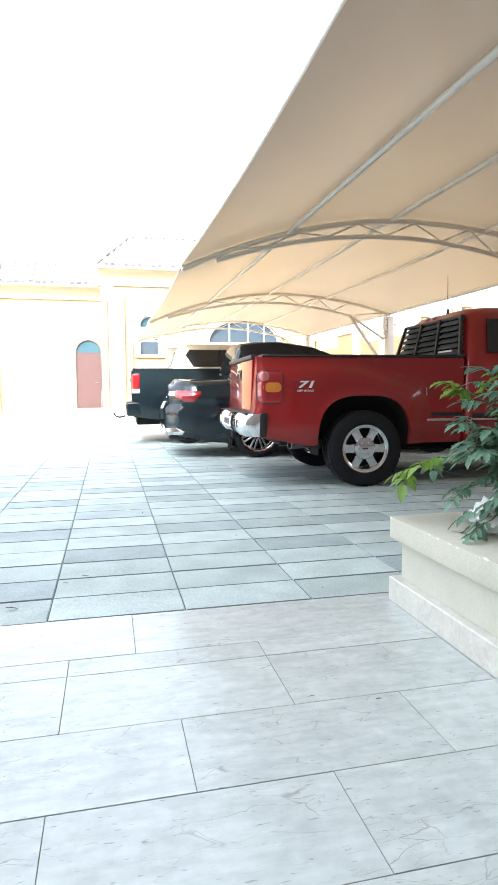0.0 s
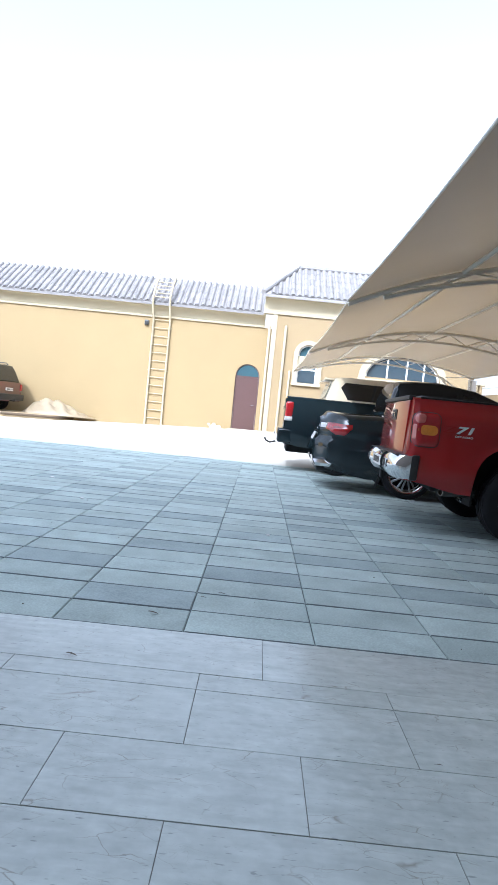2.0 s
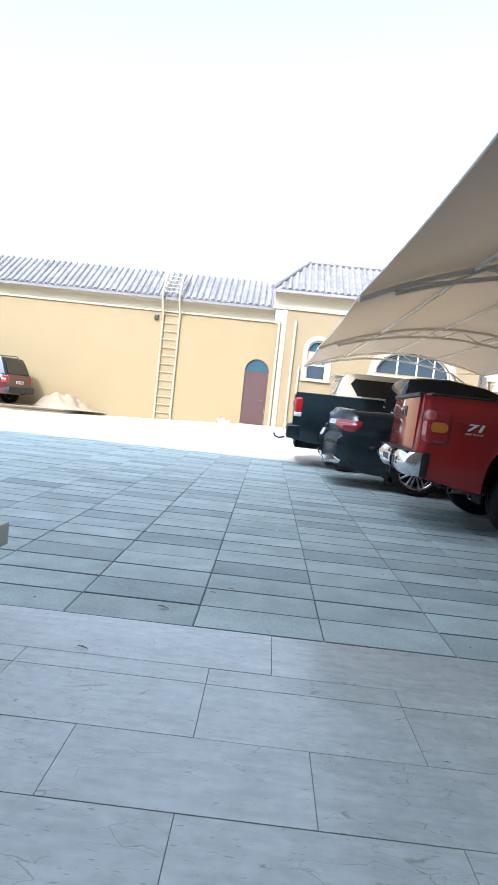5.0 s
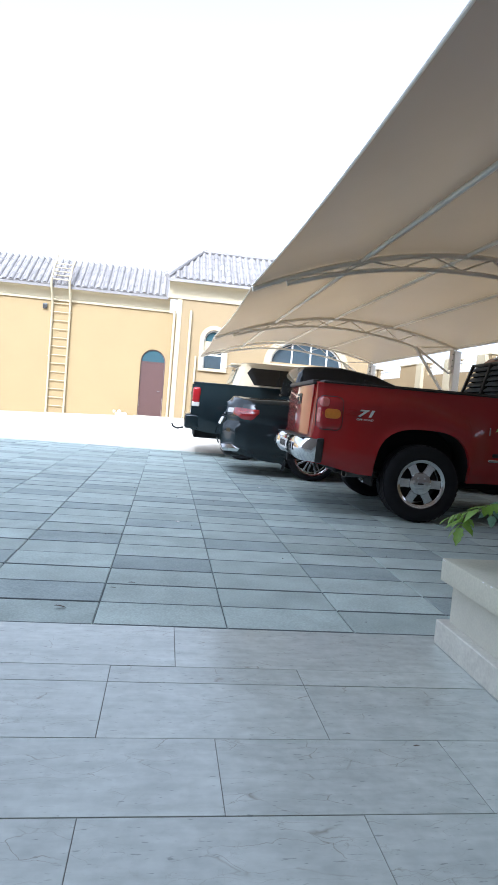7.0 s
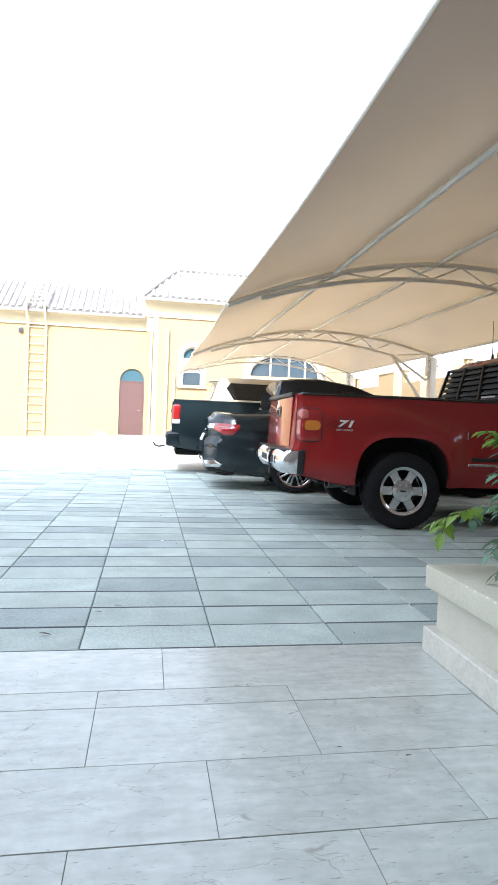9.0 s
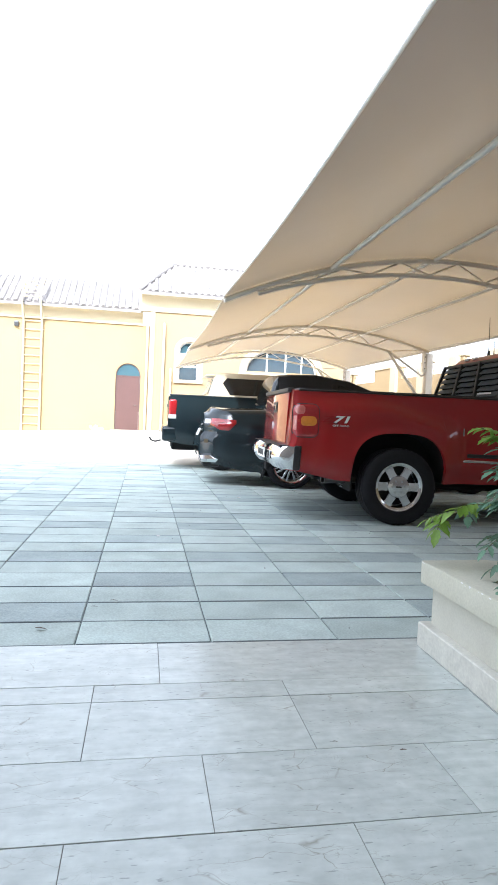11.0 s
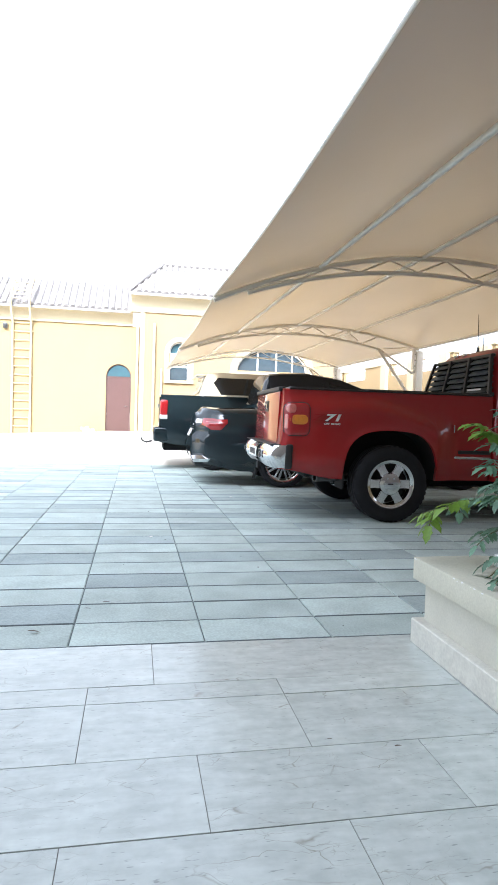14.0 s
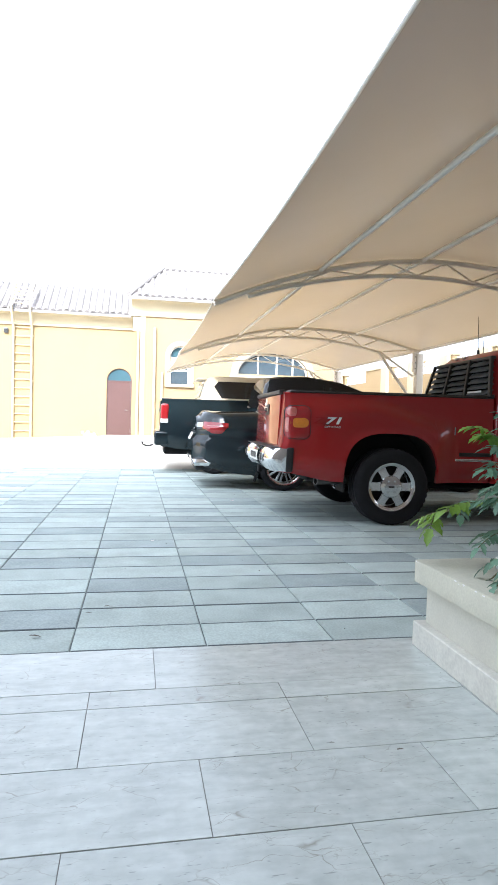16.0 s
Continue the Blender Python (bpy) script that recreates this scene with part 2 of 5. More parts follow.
def prism(bm, outline, y0, y1, axis="y"):
    """A solid with the outline (u, w), drawn in x and z (axis y), y and z (axis x) or x and y (axis z)."""
    def at(u, w, d):
        return {"y": (u, d, w), "x": (d, u, w), "z": (u, w, d)}[axis]
    a = [bm.verts.new(at(u, w, y0)) for u, w in outline]
    b = [bm.verts.new(at(u, w, y1)) for u, w in outline]
    n = len(outline)
    bm.faces.new(a)
    bm.faces.new(b[::-1])
    for i in range(n):
        bm.faces.new((a[i], b[i], b[(i + 1) % n], a[(i + 1) % n]))
    bmesh.ops.recalc_face_normals(bm, faces=bm.faces)
    return bm


def arch_outline(x0, x1, z0, zs, rise, n=14):
    """A rectangle from z0 to the springing zs, closed by an elliptic arch of that rise."""
    c, a = (x0 + x1) / 2, (x1 - x0) / 2
    return [(x0, z0), (x1, z0)] + [(c + a * math.cos(t * math.pi / n), zs + rise * math.sin(t * math.pi / n)) for t in range(n + 1)]


def ground_z(x, y):
    t = min(max((y - 10.0) / 11.0, 0.0), 1.0)
    return t * t * (3 - 2 * t) * min(max(0.32 + 0.043 * x, 0.0), 0.42)


# ---- ground ----
PX, PY = 0.61, 0.305
bm = bmesh.new()
xs = [-3000, -400, -80] + [-30 + i * 1.5 for i in range(41)] + [80, 400, 3000]
ys = [-3000, -400, -80, -16, -5, 0.0, 6, 9.7, 9.76] + [10 + i for i in range(15)] + [30, 80, 400, 3000]
vs = [[bm.verts.new((x, y, (-0.06 if y < 9.75 else -0.002) + ground_z(x, y))) for x in xs] for y in ys]
for j in range(len(ys) - 1):
    for i in range(len(xs) - 1):
        bm.faces.new((vs[j][i], vs[j][i + 1], vs[j + 1][i + 1], vs[j + 1][i]))
ground = tagged(part("ground", bm, GROUND), "pale sunlit concrete yard ground", "ground", kind="structure")
pavement = tagged(part("pavement", box(-14.03, 13.4, 0.004, 9.75, -0.055, -0.008), BEDDING), "grey concrete slab paving with dark joints", "pavement", kind="structure")
porch_floor = tagged(part("floor", box(-7, 7, -4.98, 0.0, -0.055, -0.003), GROUT), "polished beige marble porch floor in running bond", "floor", kind="structure")

# ---- the house behind, which shades the yard ----
house = tagged(part("wall_south", box(-40, 18, -15, -5, -0.05, 13.2), HOUSE), "plain grey-brown house wall behind the porch", "wall", kind="structure")

# ---- far wall with its cornice ----
WY = 21.5
bm = prism(bmesh.new(), [(-30, -0.3), (-0.88, -0.3), (-0.88, 2.45)] + [(-0.40 - 0.48 * math.cos(t * math.pi / 14), 2.45 + 0.48 * math.sin(t * math.pi / 14)) for t in range(1, 15)] + [(0.08, -0.3), (0.40, -0.3), (0.40, 4.42), (-30, 4.42)], WY, WY + 0.3)
wall_north = tagged(part("wall_north", bm, RENDER), "ochre painted yard wall with a small moulded cornice", "wall", kind="structure")
cove = [(WY + 0.3, 4.42), (WY - 0.06, 4.42), (WY - 0.06, 4.47), (WY - 0.02, 4.49)] + [(WY - 0.30 + 0.28 * math.cos(t * math.pi / 16), 4.50 + 0.36 * math.sin(t * math.pi / 16)) for t in range(9)] + [(WY - 0.34, 4.87), (WY - 0.34, 4.94), (WY + 0.3, 4.94)]
cornice = tagged(part("cornice", prism(bmesh.new(), cove, -30, 0.1, "x"), CREAM, smooth=30), "cream coved plaster cornice under the roof", "cornice", kind="structure")


def roof_tile_mesh(w, l):
    bm = bmesh.new()
    n = 6
    rings = []
    for v, (ww, lift) in ((0.0, (1.03, 0.010)), (1.0, (0.94, 0.0))):
        ring = [bm.verts.new((-w / 2, v * l, lift)), bm.verts.new((-w * 0.36, v * l, lift - 0.01))]
        ring += [bm.verts.new((w * 0.33 * ww * -math.cos(k * math.pi / n), v * l, lift + w * 0.30 * math.sin(k * math.pi / n))) for k in range(n + 1)]
        ring += [bm.verts.new((w / 2, v * l, lift - 0.005))]
        rings.append(ring)
    for k in range(len(rings[0]) - 1):
        bm.faces.new((rings[0][k], rings[0][k + 1], rings[1][k + 1], rings[1][k]))
    under = [bm.verts.new((v.co.x, v.co.y, v.co.z - 0.02)) for v in rings[0]]
    for k in range(len(under) - 1):
        bm.faces.new((under[k], under[k + 1], rings[0][k + 1], rings[0][k]))
    bm.faces.new(rings[0][2:9])
    me = bpy.data.meshes.new("roof_tile")
    bm.to_mesh(me)
    bm.free()
    me.materials.append(TILE)
    for p in me.polygons:
        p.use_smooth = True
    me.set_sharp_from_angle(angle=radians(50))
    return me


def tiled_slope(name, label, x0, x1, y0, z0, run, rise, courses=5, hip_left=0.0, pitch=0.245, y_side=None):
    """A roof slope facing the yard: a deck and clay tiles laid in courses. hip_left: how far the ridge draws in."""
    d = bmesh.new()
    prof = [(x0, y0, z0), (x1, y0, z0), (x1, y0 + run, z0 + rise), (x0 + hip_left, y0 + run, z0 + rise)]
    top = [d.verts.new(p) for p in prof]
    low = [d.verts.new((x, y, z - 0.10)) for x, y, z in prof]
    d.faces.new(top)
    d.faces.new(low[::-1])
    for i in range(4):
        d.faces.new((top[i], low[i], low[(i + 1) % 4], top[(i + 1) % 4]))
    deck = tagged(part(name, d, TILE), label, "roof", kind="structure")
    slope = math.atan2(rise, run)
    length = math.hypot(run, rise) / courses
    me = roof_tile_mesh(pitch, length * 1.08)
    for c in range(courses):
        f = c / courses
        n = int((x1 - x0) / pitch)
        for i in range(n):
            x = x0 + (i + 0.5) * pitch
            if x < x0 + hip_left * (f + 0.5 / courses):
                continue
            m = Matrix.Translation((x, y0 + run * f, z0 + rise * f + 0.015)) @ Matrix.Rotation(slope, 4, "X") @ Matrix.Rotation(random.uniform(-0.005, 0.005), 4, "Z")
            share("roof_tile", me, m, deck)
    return deck



tiled_slope("roof_west", "grey barrel-tiled roof slope over the yard wall", -15.0, 0.0, WY - 0.42, 4.95, 1.85, 1.28, 4)

# ---- projecting building with the arched windows ----
RY = 20.9


def facade():
    th = 0.28
    y0, y1 = RY, RY + th
    rects = [(0.40, 1.50, -0.3, 4.9), (1.50, 2.28, -0.3, 2.36), (2.28, 4.15, -0.3, 4.9), (4.15, 7.05, -0.3, 2.86), (7.05, 8.25, -0.3, 4.9)]
    bm = bmesh.new()
    for a, b, c, d in rects:
        add_box(bm, a, b, y0, y1, c, d)
    for x0, x1, zs, rise in ((1.50, 2.28, 3.45, 0.39), (4.15, 7.05, 2.86, 0.92)):
        c, r = (x0 + x1) / 2, (x1 - x0) / 2
        ol = [(x0, 4.9), (x0, zs)] + [(c - r * math.cos(t * math.pi / 20), zs + rise * math.sin(t * math.pi / 20)) for t in range(1, 20)] + [(x1, zs), (x1, 4.9)]
        prism(bm, ol, y0, y1)
    add_box(bm, 0.40, 0.68, y1, y1 + 0.36, -0.3, 4.9)
    bmesh.ops.remove_doubles(bm, verts=bm.verts, dist=0.0005)
    return tagged(part("wall_annex", bm, RENDER_TAN), "tan painted annex wall with arched windows", "wall", kind="structure")


wall_annex = facade()
cove = [(RY + 0.3, 4.9), (RY - 0.06, 4.9), (RY - 0.06, 4.96), (RY - 0.02, 4.98)] + [(RY - 0.34 + 0.32 * math.cos(t * math.pi / 16), 5.0 + 0.45 * math.sin(t * math.pi / 16)) for t in range(9)] + [(RY - 0.38, 5.46), (RY - 0.38, 5.55), (RY + 0.3, 5.55)]
cornice_annex = tagged(part("cornice_annex", prism(bmesh.new(), cove, 0.02, 8.3, "x"), CREAM, smooth=30), "cream coved cornice of the annex", "cornice", kind="structure")
tiled_slope("roof_annex", "grey barrel-tiled hipped roof of the annex", -0.05, 8.35, RY - 0.46, 5.56, 2.0, 1.5, 5, hip_left=1.35)
bm = bmesh.new()
add_path(bm, [(-0.08, RY - 0.46, 5.62), (0.6, RY + 0.54, 6.40), (1.30, RY + 1.54, 7.14), (8.35, RY + 1.54, 7.14)], 0.10, 8)
tagged(part("ridge_cap", bm, TILE, smooth=True), "grey clay ridge and hip capping", "roof trim", kind="structure")


def arched_band(x0, x1, z0, zs, rise, w, y0, y1, n=18):
    """The raised surround of an opening: two legs and the arch."""
    c, a = (x0 + x1) / 2, (x1 - x0) / 2
    inner = [(x0, z0)] + [(c - a * math.cos(t * math.pi / n), zs + rise * math.sin(t * math.pi / n)) for t in range(n + 1)] + [(x1, z0)]
    outer = [(x0 - w, z0)] + [(c - (a + w) * math.cos(t * math.pi / n), zs + (rise + w) * math.sin(t * math.pi / n)) for t in range(n + 1)] + [(x1 + w, z0)]
    bm = bmesh.new()
    for i in range(len(inner) - 1):
        q = [inner[i], outer[i], outer[i + 1], inner[i + 1]]
        f = [bm.verts.new((u, y0, z)) for u, z in q]
        g = [bm.verts.new((u, y1, z)) for u, z in q]
        bm.faces.new(f)
        bm.faces.new(g[::-1])
        for k in range(4):
            bm.faces.new((f[k], g[k], g[(k + 1) % 4], f[(k + 1) % 4]))
    bmesh.ops.remove_doubles(bm, verts=bm.verts, dist=0.0005)
    bmesh.ops.recalc_face_normals(bm, faces=bm.faces)
    return bm


def arched_pane(x0, x1, z0, zs, rise, y):
    return prism(bmesh.new(), arch_outline(x0, x1, z0, zs, rise, 20), y, y + 0.012)


tagged(part("pilaster", box(0.38, 0.56, RY - 0.035, RY - 0.003, -0.1, 4.9, 0.006), CREAM), "cream corner pilaster of the annex", "trim", kind="structure")
# tall arched window
win = thing("window_1", "tall arched window with cream surround and grey glass", "window", kind="structure")
part("window_surround", arched_band(1.50, 2.28, 2.36, 3.45, 0.39, 0.17, RY - 0.05, RY + 0.0), CREAM, win)
part("window_sill", box(1.33, 2.45, RY - 0.10, RY - 0.003, 2.24, 2.355, 0.01), CREAM, win)
part("spandrel", box(1.503, 2.277, RY + 0.05, RY + 0.11, 3.05, 3.40), CREAM, win)
wf = part("window_frame", arched_band(1.56, 2.22, 2.363, 3.45, 0.33, 0.057, RY + 0.10, RY + 0.15), WHITE, win)
part("window_bar", box(1.562, 2.218, RY + 0.11, RY + 0.15, 2.86, 2.92), WHITE, win)
part("pane", box(1.56, 2.22, RY + 0.125, RY + 0.137, 2.38, 2.858), GLASS_WINDOW, win)
part("pane", box(1.56, 2.22, RY + 0.125, RY + 0.137, 2.922, 3.05), GLASS_WINDOW, win)
part("pane", arched_pane(1.56, 2.22, 3.40, 3.45, 0.33, RY + 0.125), GLASS_TEAL, win)
# wide fan window
win = thing("window_2", "wide half-elliptic fan window with white mullions", "window", kind="structure")
part("window_surround", arched_band(4.15, 7.05, 2.80, 2.862, 0.918, 0.26, RY - 0.06, RY + 0.0), CREAM, win)
part("window_sill", box(3.85, 7.35, RY - 0.12, RY - 0.003, 2.68, 2.79, 0.01), CREAM, win)
part("window_frame", arched_band(4.22, 6.98, 2.862, 2.87, 0.845, 0.066, RY + 0.08, RY + 0.15), WHITE, win)
for i, (a, b) in enumerate(((4.22, 4.98), (5.04, 5.74), (5.80, 6.40), (6.46, 6.98))):
    def top(u):
        k = (u - 5.60) / 1.38
        return 2.87 + 0.845 * math.sqrt(max(0.0, 1 - k * k))
    n = 8
    ol = [(a, 2.87), (b, 2.87)] + [(b + (a - b) * t / n, top(b + (a - b) * t / n)) for t in range(n + 1)]
    ol = [p for j, p in enumerate(ol) if j == 0 or (abs(p[0] - ol[j - 1][0]) + abs(p[1] - ol[j - 1][1])) > 0.004]
    if abs(ol[-1][0] - ol[0][0]) + abs(ol[-1][1] - ol[0][1]) < 0.004:
        ol.pop()
    part("pane", prism(bmesh.new(), ol, RY + 0.12, RY + 0.132), GLASS_WINDOW, win)
    if b < 6.9:
        part("mullion", box(b + 0.001, b + 0.059, RY + 0.09, RY + 0.15, 2.872, top(b + 0.03)), WHITE, win)
# dim rooms behind the panes
tagged(part("wall_inner", box(0.9, 8.25, RY + 2.5, RY + 2.6, -0.3, 4.9), RENDER_TAN), "plain inner wall of the annex", "wall", kind="structure")

tagged(part("wall_annex_end", box(8.0, 8.25, RY + 0.285, RY + 2.49, -0.3, 4.9), RENDER_TAN), "plain end wall of the annex", "wall", kind="structure")

# ---- brown door with its fanlight ----
dz = ground_z(-0.4, WY)
door = thing("door_1", "closed brown steel door under a teal arched fanlight", "door", kind="structure")
part("door_leaf", box(-0.84, 0.04, WY + 0.06, WY + 0.11, dz + 0.02, 2.40, 0.004), DOOR, door)
part("door_frame", arched_band(-0.845, 0.045, dz, 2.45, 0.445, 0.034, WY + 0.04, WY + 0.13), DOOR, door)
part("transom_bar", box(-0.843, 0.043, WY + 0.05, WY + 0.12, 2.402, 2.45), DOOR, door)
part("fanlight", arched_pane(-0.84, 0.04, 2.452, 2.46, 0.43, WY + 0.08), GLASS_TEAL, door)
h = part("door_handle", add_tube(add_tube(bmesh.new(), (-0.06, WY + 0.06, 1.30), (-0.06, WY - 0.0, 1.30), 0.012), (-0.06, WY + 0.0, 1.30), (-0.17, WY + 0.0, 1.30), 0.011), CHROME, door)
tagged(part("door_step", box(-1.0, 0.2, WY - 0.45, WY - 0.01, dz - 0.15, dz + 0.015, 0.015), CREAM), "pale doorstep slab below the brown door", "doorstep", kind="structure")
rub = thing("rubble_pile", "small pile of white broken plaster by the doorstep", "rubble")
for i in range(9):
    a, r = random.uniform(0, 6.28), random.uniform(0.02, 0.22)
    bm = bmesh.new()
    bmesh.ops.create_icosphere(bm, subdivisions=1, radius=random.uniform(0.05, 0.10))
    for v in bm.verts:
        v.co *= random.uniform(0.7, 1.2)
    part("chunk", bm, WHITE, rub).location = (-1.55 + r * math.cos(a) * 1.6, WY - 0.35 + 0.4 * r * math.sin(a), ground_z(-1.5, WY) + 0.05 + (0.10 if i > 6 else 0))

# ---- ladder, wall lamp, down pipes ----
lad = thing("wall_ladder", "cream steel ladder fixed to the ochre wall", "ladder")
for x in (-4.33, -3.67):
    bm = add_path(bmesh.new(), [(x, WY - 0.065, ground_z(x, WY)), (x, WY - 0.065, 4.3), (x, WY - 0.50, 4.9), (x, WY - 0.56, 5.15), (x, WY - 0.1, 5.72), (x, WY + 0.3, 6.0), (x, WY + 0.34, 6.2)], 0.042, 8)
    part("rail", bm, CREAM, lad, smooth=True)
for i in range(13):
    part("rung", add_tube(bmesh.new(), (-4.33, WY - 0.065, 0.42 + i * 0.325), (-3.67, WY - 0.065, 0.42 + i * 0.325), 0.016, seg=8), CREAM, lad)
for i in range(5):
    f = i / 4.6
    part("rung", add_tube(bmesh.new(), (-4.33, WY - 0.50 + 0.72 * f, 5.15 + 0.80 * f), (-3.67, WY - 0.50 + 0.72 * f, 5.15 + 0.80 * f), 0.022, seg=8), CREAM, lad)
for x in (-4.38, -3.62):
    for z in (2.3, 4.0):
        part("bracket", box(x - 0.03, x + 0.03, WY - 0.07, WY - 0.004, z, z + 0.03), CREAM, lad)
lamp = thing("wall_lamp", "small dark grey bulkhead lamp on the wall", "lamp", pose(-4.60, WY, 4.18))
part("lamp_body", box(-0.08, 0.08, -0.11, -0.003, -0.10, 0.10, 0.025, 2), TRIM_GREY, lamp)
part("lens", box(-0.06, 0.06, -0.125, -0.112, -0.09, 0.04, 0.005), BLACK_TRIM, lamp)
for x, y, r, lab in ((0.30, RY + 0.42, 0.055, "cream rain pipe in the corner of the walls"), (0.92, RY - 0.08, 0.05, "cream rain pipe on the annex wall"), (1.22, RY - 0.07, 0.04, "thin cream pipe on the annex wall")):
    top = 4.4 if r > 0.045 else 2.7
    p = thing("down_pipe", lab, "pipe", group="rain pipes")
    part("pipe", add_path(bmesh.new(), [(x, y + 0.07, top + 0.05), (x, y + 0.03, top + 0.06), (x, y, top), (x, y, 0.62), (x, y, 0.45), (x, y - 0.14, 0.32)], [r * 0.8, r, r, r, r, r], 10), CREAM, p, smooth=True)
    for z in (1.4, 3.2 if r > 0.045 else 2.3):
        part("clip", box(x - r - 0.012, x + r + 0.012, y - 0.012, y + r + 0.02, z, z + 0.025), CREAM, p)

# ---- right boundary wall with railings ----
BX = 9.0
boundary = tagged(part("wall_east", box(BX, BX + 0.2, -4.9, 24.0, -0.1, 2.60), RENDER_TAN), "tan boundary wall with pillars and railed openings", "wall", kind="structure")
# solid stretches above the sill: (from, to); the rest is open
SOLID = [(17.15, 19.60)] + [(15.05 - k * 2.05, 15.80 - k * 2.05) for k in range(9)] + [(22.0, 24.0)]
for y0, y1 in SOLID:
    part("wall_panel", box(BX + 0.003, BX + 0.197, y0, y1, 2.601, 3.02), RENDER_TAN, boundary)
    part("panel_coping", box(BX - 0.03, BX + 0.23, y0 - 0.04, y1 + 0.04, 3.021, 3.07, 0.01), CREAM, boundary)
    yc = y0 + 0.45 if y1 - y0 > 1 else (y0 + y1) / 2
    part("pillar", box(BX - 0.12, BX - 0.002, yc - 0.24, yc + 0.24, -0.1, 3.019, 0.01), CREAM, boundary)
edges = sorted(SOLID)
for (a0, a1), (b0, b1) in zip(edges, edges[1:]):
    rl = thing("railing", "white steel railing in an opening of the wall", "railing", group="boundary railings")
    for z in (2.63, 2.90):
        part("rail", box(BX + 0.08, BX + 0.12, a1 + 0.005, b0 - 0.005, z, z + 0.03), WHITE, rl)
    n = int((b0 - a1) / 0.11)
    for k in range(n):
        y = a1 + (b0 - a1) * (k + 0.5) / n
        part("bar", box(BX + 0.09, BX + 0.11, y - 0.01, y + 0.01, 2.602, 2.97), WHITE, rl)

# ---- left yard strip ----
strip = tagged(part("kerb_strip", prism(bmesh.new(), [(-30, WY - 0.01), (-7.2, WY - 0.01), (-7.6, WY - 1.3), (-9, WY - 2.6), (-30, WY - 2.6)], -0.05, 0.16, "z"), SAND), "low sandy strip with a kerb along the wall", "kerb", kind="structure")


part("kerb_edge", add_path(bmesh.new(), [(-30, WY - 2.62, 0.12), (-9.0, WY - 2.62, 0.12), (-7.62, WY - 1.30, 0.10), (-7.2, WY - 0.1, 0.08)], 0.05, 8), SOIL, strip, "dark weathered kerb edge")


# ---- parking canopy ----
CX0, CX1 = 1.26, 7.45
TRUSS_Y = (-1.25, 5.35, 11.95, 18.3)


def arch_z(x):
    if x < 4.5:
        return 3.39 - 0.79 * (abs(4.5 - x) / 3.26) ** 1.9
    return 3.39 - 0.45 * (abs(x - 4.5) / 2.95) ** 2


canopy = thing("parking_canopy", "tan fabric car park canopy on arched steel trusses", "canopy")
bm = bmesh.new()
NX = 40
ys = []
for a, b in zip(TRUSS_Y, TRUSS_Y[1:]):
    ys += [a + (b - a) * i / 12 for i in range(12)]
ys.append(TRUSS_Y[-1])
PURLIN_X = (2.72, 4.22, 5.72)


def sag(x, y):
    edges = (CX0,) + PURLIN_X + (CX1,)
    sx = 0.0
    for a, b in zip(edges, edges[1:]):
        if a <= x <= b:
            sx = math.sin(math.pi * (x - a) / (b - a))
    sy = 0.0
    for a, b in zip(TRUSS_Y, TRUSS_Y[1:]):
        if a <= y <= b:
            sy = math.sin(math.pi * (y - a) / (b - a))
    return 0.045 * sx * math.sqrt(max(sy, 0.0)) + 0.012 * noise.noise(Vector((x * 0.9, y * 0.7, 3.0))) * sx


rows_v = []
for y in ys:
    bay = max(a for a in TRUSS_Y[:-1] if a <= y) if y < TRUSS_Y[-1] else TRUSS_Y[-2]
    span = TRUSS_Y[TRUSS_Y.index(bay) + 1] - bay
    x_edge = CX0 + 0.075 * math.sin(math.pi * (y - bay) / span)
    row = []
    for i in range(NX + 1):
        x = x_edge + (CX1 - x_edge) * i / NX
        row.append(bm.verts.new((x, y, arch_z(x) + 0.02 - sag(x, y))))
    rows_v.append(row)
for u, v in zip(rows_v, rows_v[1:]):
    for i in range(NX):
        bm.faces.new((u[i], u[i + 1], v[i + 1], v[i]))
hem = [row[0].co.copy() for row in rows_v]
part("fabric", bm, FABRIC, canopy, "tan translucent shade fabric with a cool sky tint in its colour", smooth=True)
part("hem", add_path(bmesh.new(), hem, 0.010, 8), STEEL, canopy, "pale rope hem along the fabric edge", smooth=True)
for x, z in ((CX1, 0.035),):
    part("edge_pipe", add_tube(bmesh.new(), (x, TRUSS_Y[0], arch_z(x) + z - 0.03), (x, TRUSS_Y[-1], arch_z(x) + z - 0.03), 0.035, seg=12), STEEL, canopy, smooth=True)
for x in PURLIN_X:
    part("purlin", add_tube(bmesh.new(), (x, TRUSS_Y[0], arch_z(x) - 0.02), (x, TRUSS_Y[-1], arch_z(x) - 0.02), 0.031, seg=12), STEEL, canopy, smooth=True)
